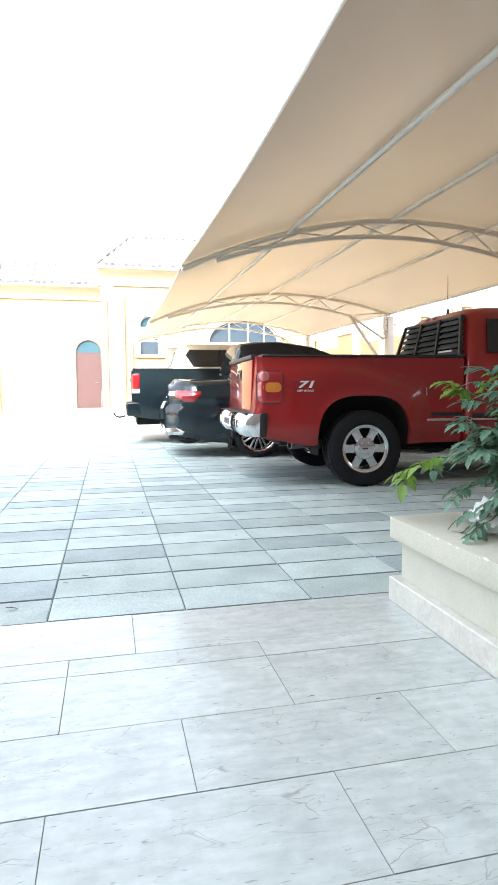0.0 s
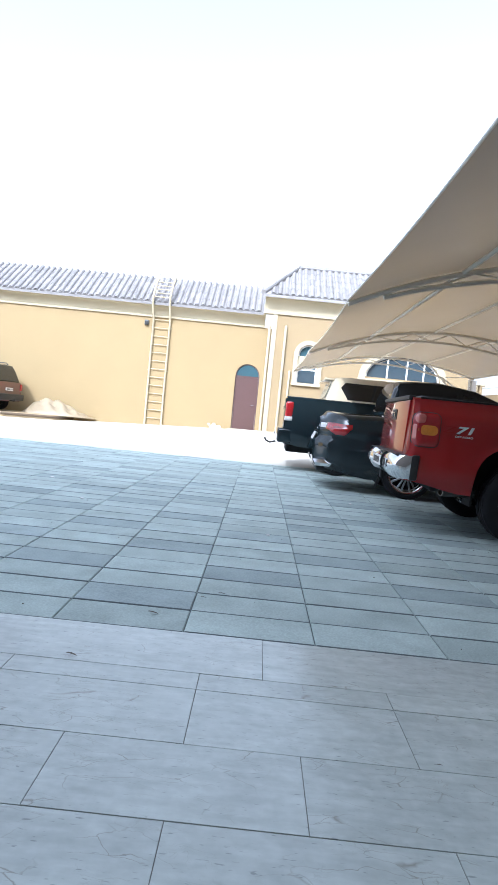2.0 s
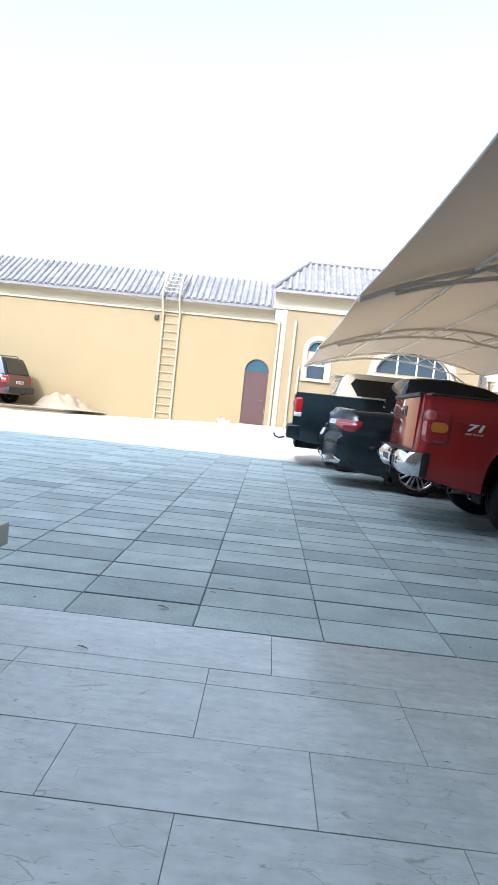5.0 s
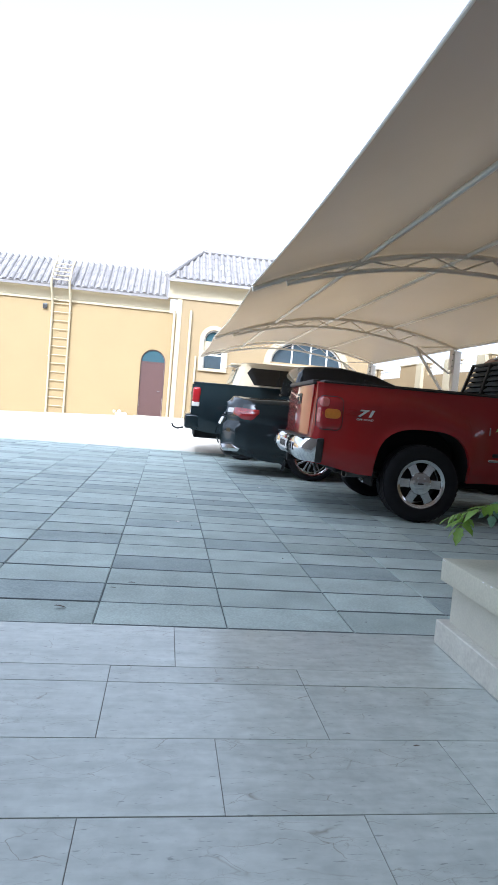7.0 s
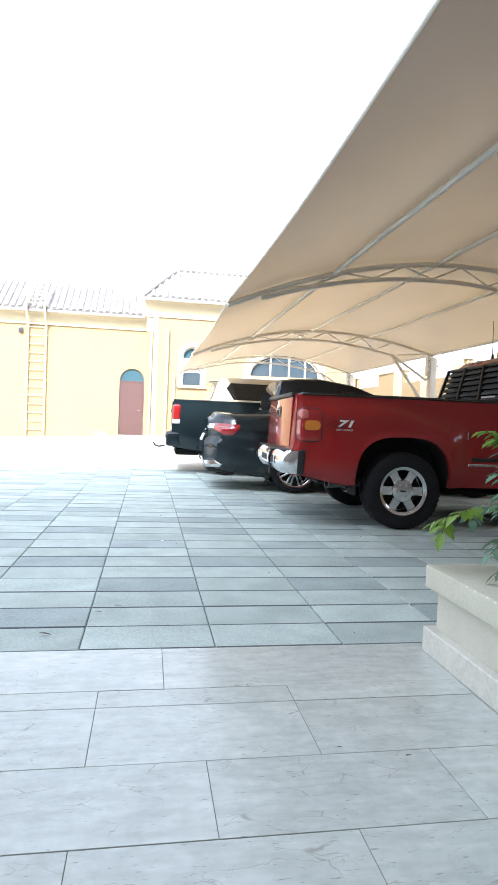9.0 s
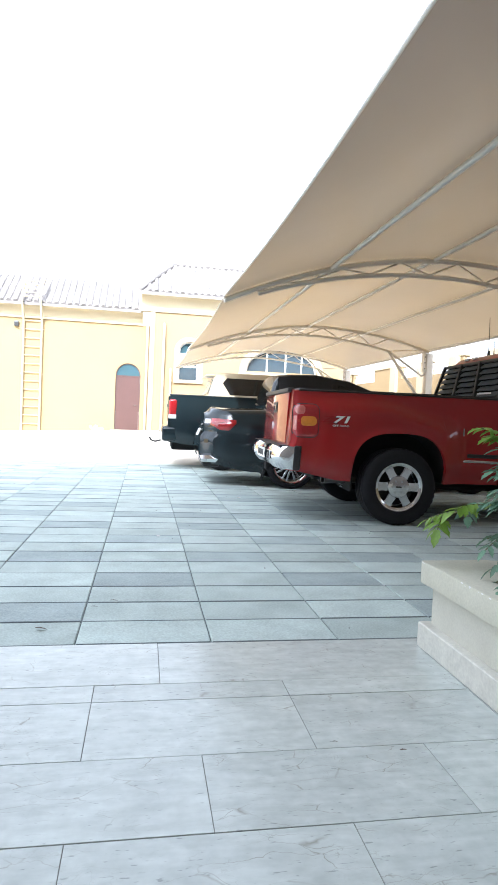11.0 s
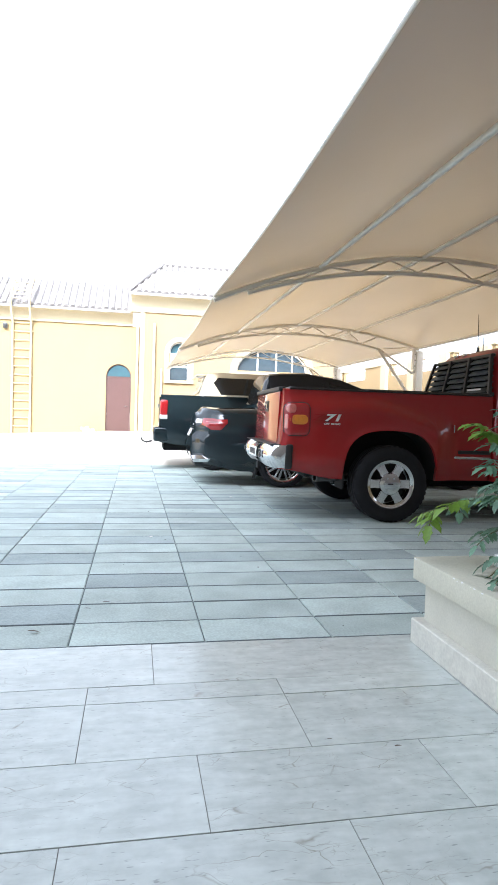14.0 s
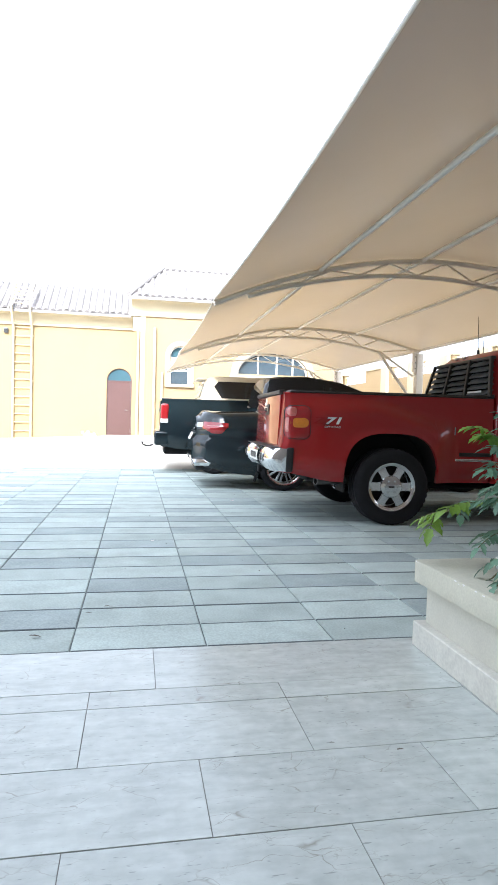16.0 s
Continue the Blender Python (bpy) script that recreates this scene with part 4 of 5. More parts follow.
    part("rear_axle", add_tube(bmesh.new(), (0, -0.7, 0.385), (0, 0.7, 0.385), 0.06), DARK, T)
    for s in (-1, 1):
        part("mud_flap", box(-0.46, -0.44, min(s * 0.66, s * 0.93), max(s * 0.66, s * 0.93), 0.33, 0.50), DARK, T)
    # cab
    cabz = [(0.43, 1.20, 3.35, 0.90, 0.06), (0.50, 1.185, 3.36, 0.93, 0.08), (0.85, 1.18, 3.36, 0.945, 0.10), (1.10, 1.185, 3.34, 0.94, 0.10), (1.30, 1.20, 3.30, 0.92, 0.10), (1.36, 1.21, 3.25, 0.90, 0.10), (1.62, 1.25, 2.95, 0.83, 0.12), (1.80, 1.29, 2.62, 0.76, 0.14), (1.885, 1.36, 2.50, 0.68, 0.16), (1.905, 1.50, 2.40, 0.58, 0.16)]
    cab = part("cab", stack(cabz), RED, T, smooth=40)
    part("hood", loft([(3.30, [(0, 0.5), (0.94, 0.5), (0.955, 0.8), (0.94, 1.10), (0.86, 1.18), (0, 1.22)]), (4.2, [(0, 0.5), (0.93, 0.5), (0.945, 0.8), (0.92, 1.06), (0.82, 1.12), (0, 1.15)]), (4.45, [(0, 0.5), (0.88, 0.5), (0.90, 0.8), (0.86, 1.02), (0.78, 1.06), (0, 1.08)])]), RED, T, smooth=40)

    def side_y(z):
        return 0.917 - (z - 1.36) * 0.275
    for s in (-1, 1):
        for x0, x1, nm in ((1.42, 1.86, "rear_side_window"), (1.94, 2.78, "door_window")):
            z0, z1 = 1.385, 1.755
            xo = 0.12 if nm == "door_window" else 0.0
            q = [(x0, s * side_y(z0), z0), (x1 + xo, s * side_y(z0), z0), (x1 - xo, s * side_y(z1), z1), (x0 + 0.04, s * side_y(z1), z1)]
            part(nm, panel(q[::-1] if s > 0 else q, 0.006), GLASS_DARK, T, "dark tinted side window")
        part("door_moulding", box(1.24, 3.2, min(s * 0.948, s * 0.963), max(s * 0.948, s * 0.963), 0.70, 0.745, 0.006), BLACK_TRIM, T)
        part("chrome_strip", box(1.22, 3.2, min(s * 0.952, s * 0.972), max(s * 0.952, s * 0.972), 0.665, 0.69, 0.006), CHROME, T, "chrome side strip")
        part("chrome_strip", box(0.76, 1.165, min(s * 0.880, s * 0.902), max(s * 0.880, s * 0.902), 0.665, 0.69, 0.006), CHROME, T, "chrome side strip")
        part("door_moulding", box(0.80, 1.165, min(s * 0.880, s * 0.897), max(s * 0.880, s * 0.897), 0.715, 0.755, 0.006), BLACK_TRIM, T)
        part("running_board", box(1.25, 3.2, min(s * 0.90, s * 1.0), max(s * 0.90, s * 1.0), 0.40, 0.45, 0.012), BLACK_TRIM, T)
        part("door_seam", box(1.885, 1.893, min(s * 0.944, s * 0.9475), max(s * 0.944, s * 0.9475), 0.52, 1.30), DARK, T)
    # rear window under a louvre
    def rear_x(z):
        return 1.205 + (z - 1.36) * 0.16
    rw = part("rear_window", panel([(rear_x(1.37) - 0.004, 0.78, 1.37), (rear_x(1.37) - 0.004, -0.78, 1.37), (rear_x(1.79) - 0.004, -0.64, 1.79), (rear_x(1.79) - 0.004, 0.64, 1.79)], 0.008), GLASS_DARK, T)
    lv = part("louvre", box(1.14, 1.195, -0.86, 0.86, 1.335, 1.38, 0.008), BLACK_TRIM, T, "black slatted rear window louvre")
    part("louvre_top", box(1.225, 1.275, -0.71, 0.71, 1.775, 1.81, 0.006), BLACK_TRIM, lv)
    for y in (-0.835, -0.275, 0.275, 0.835):
        yt = y * 0.83
        part("louvre_post", panel([(1.165, y - 0.022, 1.36), (1.165, y + 0.022, 1.36), (1.25, yt + 0.022, 1.80), (1.25, yt - 0.022, 1.80)], -0.035, 0.004), BLACK_TRIM, lv)
    for k in range(6):
        z = 1.412 + k * 0.066
        f = 1 - 0.17 * (z - 1.37) / 0.43
        xr = 1.185 + (z - 1.37) / 0.39 * 0.07
        for a, b in ((-0.815, -0.297), (-0.253, 0.253), (0.297, 0.815)):
            part("slat", panel([(xr - 0.058, a * f + 0.04, z - 0.020), (xr - 0.058, b * f - 0.04, z - 0.020), (xr + 0.012, b * f, z + 0.030), (xr + 0.012, a * f, z + 0.030)], 0.016, 0.004), TRIM_GREY, lv)
    part("louvre_writing", box(1.118, 1.124, -0.70, -0.40, 1.408, 1.426), WHITE, lv, "small white writing bar")
    for my in (0.10, 0.30):
        part("roof_marker", box(1.33, 1.40, my, my + 0.09, 1.862, 1.888, 0.006), LAMP_CLEAR, T)
    an = part("antenna", add_tube(bmesh.new(), (1.46, 0.03, 1.89), (1.45, 0.03, 2.36), 0.007, 0.003, 6), BLACK_TRIM, T)
    part("antenna_base", add_tube(bmesh.new(), (1.46, 0.03, 1.885), (1.46, 0.03, 1.96), 0.022, 0.014, 10), BLACK_TRIM, an)
    part("antenna", add_tube(bmesh.new(), (1.46, -0.09, 1.89), (1.46, -0.09, 2.08), 0.006, 0.003, 6), BLACK_TRIM, T)
    # off-road badge on the bed sides
    for s in (-1, 1):
        m = Matrix.Translation((-0.63, s * 0.988, 1.052)) @ Matrix.Rotation(radians(90), 4, "X") @ (Matrix.Rotation(math.pi, 4, "Y") if s > 0 else Matrix())
        big = Matrix.Diagonal((1.45, 0.78, 1, 1))
        text_part("badge_back", "71", 0.122, BLACK_TRIM, T, m @ Matrix.Translation((0.039, -0.003, -0.004)) @ big, 0.002, 0.25, 0.009)
        text_part("badge_71", "71", 0.120, WHITE, T, m @ Matrix.Translation((0.035, 0, 0)) @ big, 0.004, 0.25, 0.004)
        text_part("badge_z", "Z", 0.120, LAMP_RED, T, m @ Matrix.Translation((-0.125, 0, 0)) @ big, 0.003, 0.25)
        text_part("badge_words", "OFF ROAD", 0.027, WHITE, T, m @ Matrix.Translation((0.03, -0.060, 0)) @ Matrix.Diagonal((1.30, 1, 1, 1)), 0.004, 0.1)
    for x in (0.04, 3.65):
        wheel(T, x, -0.865, 0.395, 0.27, 0.245, "truck")
        wheel(T, x, 0.865, 0.395, 0.27, 0.245, "truck", True)
    for ob in T.children_recursive:
        if ob.matrix_basis == Matrix():
            for v in ob.data.vertices:
                v.co.x += 0.05 * smooth_step(-0.55, -0.95, v.co.x) * smooth_step(0.72, 0.86, v.co.z)
    # added chrome sliver that stands for the highlight on the fender step
    part("fuel_flap_mark", box(0.73, 0.742, -0.917, -0.910, 0.94, 1.02), CHROME, T)
    return T


red_truck()


# -- black sedan --
def sedan():
    S = thing("sedan", "glossy black sedan with red tail lamps and chrome exhaust", "car", pose(2.48, 6.88, 0, 0, 0, -2))

    def side(x, z):
        w = 0.925 - 0.035 * smooth_step(-0.5, -1.1, x) - 0.09 * smooth_step(-0.95, -1.22, x) - 0.26 * smooth_step(-1.16, -1.37, x) - 0.20 * smooth_step(3.0, 3.75, x)
        crease = 0.018 * smooth_step(0.80, 0.87, z) * smooth_step(1.0, 0.88, z)
        return w - 0.10 * smooth_step(0.45, 0.22, z) - 0.075 * smooth_step(0.90, 1.16, z) - 0.018 * smooth_step(0.62, 0.80, z) + crease + 0.014 * smooth_step(0.48, 0.43, math.hypot(x, z - 0.37))

    def deck(x):
        return 1.05 + 0.10 * smooth_step(-1.37, -1.25, x) - 0.012 * smooth_step(-1.25, -1.0, x) + 0.03 * smooth_step(-1.0, 0, x) - 0.07 * smooth_step(1.4, 2.4, x) - 0.22 * smooth_step(2.4, 3.75, x)
    part("body", body([-1.37, -1.365, -1.355, -1.34, -1.32, -1.295, -1.27, -1.24, -1.20, -1.16, -1.12, -1.08, -1.03, -0.97, -0.9, -0.82, -0.75, -0.67, -0.6, -0.5, 0.6, 1.2, 1.8, 2.3, 3.3, 3.5, 3.65, 3.72], lambda x: 0.22 + 0.10 * smooth_step(-0.5, -1.30, x) + 0.06 * smooth_step(3.3, 3.7, x), deck, side, [(0.0, 0.405, 0.37), (2.85, 0.405, 0.37)], 0.6, fr=tuple(k / 24 for k in range(25)), edge=0.22, crown=0.03), [BLACK, DARK], S, smooth=50)
    # greenhouse
    def gh(w, z):
        return [(0, 1.10), (w - 0.02, 1.10), (w, 1.14)] + [(w - 0.10 * t, 1.14 + (z - 1.17) * t) for t in (0.4, 0.8, 1.0)] + [(w - 0.22, z - 0.005), (w * 0.4, z + 0.012), (0, z + 0.016)]
    top = loft([(-0.38, gh(0.76, 1.19)), (-0.32, gh(0.79, 1.42)), (-0.27, gh(0.80, 1.60)), (-0.22, gh(0.82, 1.69)), (0.0, gh(0.83, 1.72)), (0.36, gh(0.83, 1.735)), (0.9, gh(0.83, 1.66)), (1.5, gh(0.82, 1.45)), (2.2, gh(0.82, 1.16))])
    for f in top.faces:
        f.material_index = int(f.calc_center_median().x > -0.12)
    part("roof", top, [BLACK, BLACK_TRIM], S, smooth=40)
    part("rear_window", panel([(-0.375, 0.50, 1.235), (-0.375, -0.50, 1.235), (-0.265, -0.47, 1.525), (-0.265, 0.47, 1.525)], 0.012), GLASS_DARK, S, "dark sloping rear window")
    for s in (-1, 1):
        def q(x, z):
            return (x, s * (0.815 - 0.10 * (z - 1.14) / 0.50 + 0.014), z)
        for nm, pts in (("rear_side_window", [q(-0.06, 1.20), q(0.62, 1.20), q(0.62, 1.66), q(0.0, 1.65)]), ("front_side_window", [q(0.68, 1.20), q(1.85, 1.20), q(1.28, 1.44), q(0.70, 1.58)])):
            part(nm, panel(pts[::-1] if s > 0 else pts, 0.006), GLASS_DARK, S)
        def lamp_skin(x0, x1, low, high, out):
            """A lens that lies on the body corner between two height curves of x."""
            bm = bmesh.new()
            outer, inner = [], []
            for k in range(15):
                x = x0 + (x1 - x0) * k / 14
                lo, hi = low(x), high(x)
                row = [(x, s * (side(x, lo + (hi - lo) * q / 6) + out * math.sin(math.pi * (0.12 + 0.76 * q / 6))), lo + (hi - lo) * q / 6) for q in range(7)]
                outer.append([bm.verts.new(p) for p in row])
                inner.append([bm.verts.new((p[0], p[1] - s * 0.03, p[2])) for p in row])
            for a in range(14):
                for b in range(6):
                    bm.faces.new((outer[a][b], outer[a + 1][b], outer[a + 1][b + 1], outer[a][b + 1]))
            for line_o, line_i in ((outer[0], inner[0]), (outer[-1], inner[-1]), ([r[0] for r in outer], [r[0] for r in inner]), ([r[-1] for r in outer], [r[-1] for r in inner])):
                for q in range(len(line_o) - 1):
                    bm.faces.new((line_o[q], line_o[q + 1], line_i[q + 1], line_i[q]))
            bmesh.ops.recalc_face_normals(bm, faces=bm.faces)
            return bm

        def lamp_low(x):
            return 0.83 + 0.07 * smooth_step(-1.10, -1.28, x) + 0.10 * smooth_step(-0.97, -0.84, x)

        def lamp_top(x):
            return 1.0 - 0.012 * smooth_step(-1.2, -0.9, x)
        lamp = part("tail_lamp", lamp_skin(-1.275, -0.85, lamp_low, lamp_top, 0.014), LAMP_RED, S, "red wedge tail lamp", smooth=50)
        part("lens_clear", lamp_skin(-1.352, -1.275, lambda x: lamp_low(x) + 0.02, lambda x: lamp_top(x) - 0.01, 0.017), LAMP_CLEAR, lamp, "clear reversing lens", smooth=50)
        part("lens_strip", lamp_skin(-1.22, -1.02, lambda x: 0.940, lambda x: 0.953, 0.018), LAMP_PINK, lamp, "pale strip in the lamp", smooth=50)
        ex = bmesh.new()
        ol = [(s * 0.50, 0.35), (s * 0.77, 0.35), (s * 0.82, 0.40), (s * 0.77, 0.45), (s * 0.50, 0.45)]
        prism(ex, ol, -1.375, -1.10, "x")
        e = part("exhaust_tip", ex, CHROME, S, "angular chrome exhaust tip")
        ih = bmesh.new()
        prism(ih, [(s * 0.52, 0.368), (s * 0.76, 0.368), (s * 0.79, 0.40), (s * 0.76, 0.432), (s * 0.52, 0.432)], -1.381, -1.374, "x")
        part("exhaust_hole", ih, DARK, e)
        part("door_seam", box(0.75, 0.757, min(s * 0.917, s * 0.921), max(s * 0.917, s * 0.921), 0.45, 1.05), DARK, S)
    part("boot_lid_line", box(-1.376, -1.366, -0.50, 0.50, 0.855, 0.862), DARK, S)
    part("chrome_garnish", box(-1.385, -1.367, -0.42, 0.42, 0.885, 0.915, 0.006), CHROME, S, "chrome strip over the plate")
    pl = part("number_plate", box(-1.387, -1.371, -0.26, 0.26, 0.72, 0.83, 0.004), WHITE, S, "white number plate with dark bars")
    for k in range(5):
        part("plate_bar", box(-1.391, -1.3875, -0.20 + k * 0.085, -0.15 + k * 0.085, 0.745, 0.805), BLACK_TRIM, pl)
    part("bumper_sill", box(-1.37, -1.10, -0.60, 0.60, 0.265, 0.345, 0.03, 2), BLACK_TRIM, S, smooth=40)
    part("roof_antenna", stack([(1.60, 0.28, 0.42, 0.03, 0.02), (1.65, 0.27, 0.33, 0.012, 0.008)]), BLACK, S, smooth=40)
    for x in (0.0, 2.85):
        wheel(S, x, -0.80, 0.365, 0.24, 0.285, "sedan")
        wheel(S, x, 0.80, 0.365, 0.24, 0.285, "sedan", True)
    # the bumper stands out below the lamps and tucks in at its foot
    for ob in S.children_recursive:
        if ob.matrix_basis == Matrix():
            for v in ob.data.vertices:
                near = smooth_step(-0.85, -1.25, v.co.x)
                v.co.x += near * (0.055 + 0.07 * smooth_step(0.50, 0.28, v.co.z) - 0.055 * smooth_step(0.80, 0.70, v.co.z) + 0.03 * smooth_step(0.86, 1.10, v.co.z))
    return S


sedan()


# -- black short-bed pickup, its cab coloured cream for bright reflections --
def black_pickup():
    P = thing("pickup_truck", "black short-bed pickup with reflections coloured onto its cab and step bumper", "pickup truck", pose(1.72, 9.62, 0, 0, 0, -1))

    def side(x, z):
        w = 1.0 - 0.05 * smooth_step(-0.75, -0.97, x) - 0.10 * smooth_step(4.1, 4.5, x)
        return w - 0.06 * smooth_step(0.62, 0.45, z) - 0.05 * smooth_step(1.05, 1.40, z)
    part("bed", body([-0.97, -0.965, -0.95, -0.9, -0.8, -0.7, 1.2, 2.2, 4.2, 4.4, 4.5], lambda x: 0.45 + 0.05 * smooth_step(-0.5, -0.95, x), lambda x: 1.41 - 0.25 * smooth_step(2.9, 4.5, x), side, [(0.05, 0.50, 0.45), (3.5, 0.50, 0.45)], 0.6), [BLACK, DARK], P, smooth=38)
    for s in (-1, 1):
        fl = bmesh.new()
        pts = [(0.05 + 0.525 * math.cos(radians(a)), s * 0.985, 0.45 + 0.525 * math.sin(radians(a))) for a in range(-5, 190, 13)]
        add_path(fl, pts, 0.035, 8)
        part("wheel_arch_flare", fl, BLACK, P, smooth=True)
        lamp = part("tail_lamp", box(-0.985, -0.83, min(s * 0.80, s * 0.985), max(s * 0.80, s * 0.985), 0.96, 1.31, 0.045, 4), LAMP_RED, P, "tall red tail lamp", smooth=40)
        part("lens_clear", box(-0.988, -0.84, min(s * 0.82, s * 0.988), max(s * 0.82, s * 0.988), 0.945, 1.035, 0.02, 3), LAMP_CLEAR, lamp, "clear lower lens")
    part("tailgate", box(-0.992, -0.968, -0.78, 0.78, 0.80, 1.37, 0.012, 2), BLACK, P, smooth=40)
    part("tailgate_handle", box(-1.006, -0.990, -0.12, 0.12, 1.16, 1.24, 0.008), CHROME, P)
    bp = part("rear_bumper", box(-1.10, -0.80, -0.98, 0.98, 0.52, 0.80, 0.06, 4), BLACK, P, "black step bumper", smooth=40)
    part("bumper_trim", box(-1.152, -1.135, -0.60, 0.60, 0.66, 0.72, 0.006), CHROME, bp)
    part("tow_hook", add_path(bmesh.new(), [(-1.10, -0.05, 0.50), (-1.22, -0.05, 0.47), (-1.30, -0.05, 0.50), (-1.33, -0.05, 0.56)], 0.02, 6), DARK, P)
    cz = [(1.36, -0.26, 3.0, 0.93, 0.10), (1.45, -0.24, 2.9, 0.91, 0.10), (1.70, -0.16, 2.5, 0.83, 0.12), (1.80, -0.14, 2.35, 0.78, 0.14), (1.86, -0.06, 2.2, 0.70, 0.16), (1.88, 0.10, 2.1, 0.58, 0.16)]
    part("cab", stack(cz), CREAM_SHEEN, P, "black glossy cab coloured cream for its bright reflection", smooth=40)
    part("roof_visor", box(-0.29, -0.10, -0.74, 0.74, 1.79, 1.83, 0.012, 2), CREAM_SHEEN, P, smooth=40)
    part("rear_window", panel([(-0.246, 0.70, 1.46), (-0.246, -0.70, 1.46), (-0.155, -0.66, 1.73), (-0.155, 0.66, 1.73)], 0.008), GLASS_TEAL, P, "pale blue rear window")
    for s in (-1, 1):
        def q(x, z):
            return (x, s * (0.91 - 0.08 * (z - 1.45) / 0.25 + 0.004), z)
        pts = [q(0.16, 1.44), q(1.0, 1.44), q(1.0, 1.76), q(0.10, 1.76), q(0.02, 1.66)]
        part("side_window", panel(pts[::-1] if s > 0 else pts, 0.006), GLASS_DARK, P)
        pts = [q(1.10, 1.44), q(2.5, 1.44), q(2.1, 1.74), q(1.10, 1.76)]
        part("side_window", panel(pts[::-1] if s > 0 else pts, 0.006), GLASS_DARK, P)
    part("chassis", box(-0.9, 4.0, -0.55, 0.55, 0.34, 0.48, 0.02), DARK, P)
    for x in (0.05, 3.5):
        wheel(P, x, -0.86, 0.39, 0.27, 0.22, "truck")
        wheel(P, x, 0.86, 0.39, 0.27, 0.22, "truck", True)
    return P


black_pickup()


# -- maroon estate car at the far wall --
def maroon_suv():
    z0 = 0.16
    V = thing("suv", "dark maroon sport utility vehicle parked beside the wall", "car", pose(-10.12, 20.1, z0, 0, 0, 172))

    def side(x, z):
        w = 0.93 - 0.07 * smooth_step(-0.6, -0.86, x) - 0.10 * smooth_step(3.2, 3.7, x)
        return w - 0.06 * smooth_step(0.55, 0.38, z) - 0.06 * smooth_step(0.95, 1.12, z)
    part("body", body([-0.86, -0.84, -0.8, -0.6, 0.8, 1.6, 3.3, 3.5, 3.7], lambda x: 0.38, lambda x: 1.10 - 0.10 * smooth_step(2.6, 3.7, x), side, [(0.0, 0.42, 0.37), (2.8, 0.42, 0.37)], 0.6), [MAROON, DARK], V, smooth=38)
    part("roof", stack([(1.08, -0.82, 2.6, 0.87, 0.08), (1.50, -0.66, 2.1, 0.80, 0.10), (1.72, -0.55, 1.8, 0.74, 0.12), (1.76, -0.42, 1.7, 0.66, 0.12)]), BLACK, V, smooth=40)
    part("rear_window", panel([(-0.815, 0.72, 1.14), (-0.815, -0.72, 1.14), (-0.63, -0.66, 1.58), (-0.63, 0.66, 1.58)], 0.008), GLASS_DARK, V)
    for s in (-1, 1):
        def q(x, z):
            return (x, s * (0.862 - 0.07 * (z - 1.12) / 0.4 + 0.006), z)
        pts = [q(-0.55, 1.14), q(0.45, 1.14), q(0.45, 1.58), q(-0.42, 1.58)]
        part("side_window", panel(pts[::-1] if s > 0 else pts, 0.006), GLASS_TEAL, V)
        pts = [q(0.55, 1.14), q(1.9, 1.14), q(1.6, 1.58), q(0.55, 1.58)]
        part("side_window", panel(pts[::-1] if s > 0 else pts, 0.006), GLASS_TEAL, V)
        lamp = part("tail_lamp", box(-0.885, -0.66, min(s * 0.76, s * 0.925), max(s * 0.76, s * 0.925), 0.80, 1.06, 0.02, 2), LAMP_RED, V, "red tail lamp", smooth=40)
        part("lens_clear", box(-0.86, -0.68, min(s * 0.80, s * 0.93), max(s * 0.80, s * 0.93), 0.90, 0.96, 0.004), LAMP_CLEAR, lamp)
        part("roof_rail", add_path(bmesh.new(), [(-0.35, s * 0.66, 1.76), (-0.28, s * 0.66, 1.83), (1.4, s * 0.66, 1.84), (1.5, s * 0.66, 1.76)], 0.02, 6), BLACK_TRIM, V)
    part("rear_bumper", box(-1.0, -0.80, -0.88, 0.88, 0.42, 0.66, 0.04, 2), BLACK_TRIM, V, smooth=40)
    pl = part("number_plate", box(-0.885, -0.868, -0.25, 0.25, 0.78, 0.89, 0.004), WHITE, V, "white number plate with dark bars")
    for k in range(5):
        part("plate_bar", box(-0.889, -0.8855, -0.20 + k * 0.085, -0.15 + k * 0.085, 0.80, 0.865), BLACK_TRIM, pl)
    part("tow_bar", add_path(bmesh.new(), [(-0.9, 0, 0.42), (-1.12, 0, 0.40), (-1.14, 0, 0.50)], 0.02, 6), DARK, V)
    for x in (0, 2.8):
        wheel(V, x, -0.80, 0.36, 0.24, 0.22, "sedan")
        wheel(V, x, 0.80, 0.36, 0.24, 0.22, "sedan", True)
    return V


maroon_suv()

# pale tarpaulin heaped by the wall
bm = bmesh.new()
n = 34
vs = []
for j in range(n):
    row = []
    for i in range(n):
        u, v = i / (n - 1), j / (n - 1)
        hgt = max(0.0, math.sin(u * math.pi)) ** 0.7 * max(0.0, math.sin(v * math.pi)) ** 0.5
        fold = (0.06 * math.sin(u * 31 + 9 * v) + 0.10 * noise.noise(Vector((u * 6, v * 3, 1.0))) + 0.05 * noise.noise(Vector((u * 15, v * 7, 4.0)))) * hgt
        row.append(bm.verts.new((-9.0 + 2.7 * u, WY - 0.95 + 0.90 * v, 0.165 + max(0.0, hgt * (1.25 - 1.12 * u) * (0.35 + 0.65 * v) + fold))))
    vs.append(row)
for j in range(n - 1):
    for i in range(n - 1):
        bm.faces.new((vs[j][i], vs[j][i + 1], vs[j + 1][i + 1], vs[j + 1][i]))
bmesh.ops.solidify(bm, geom=bm.faces[:], thickness=0.01)
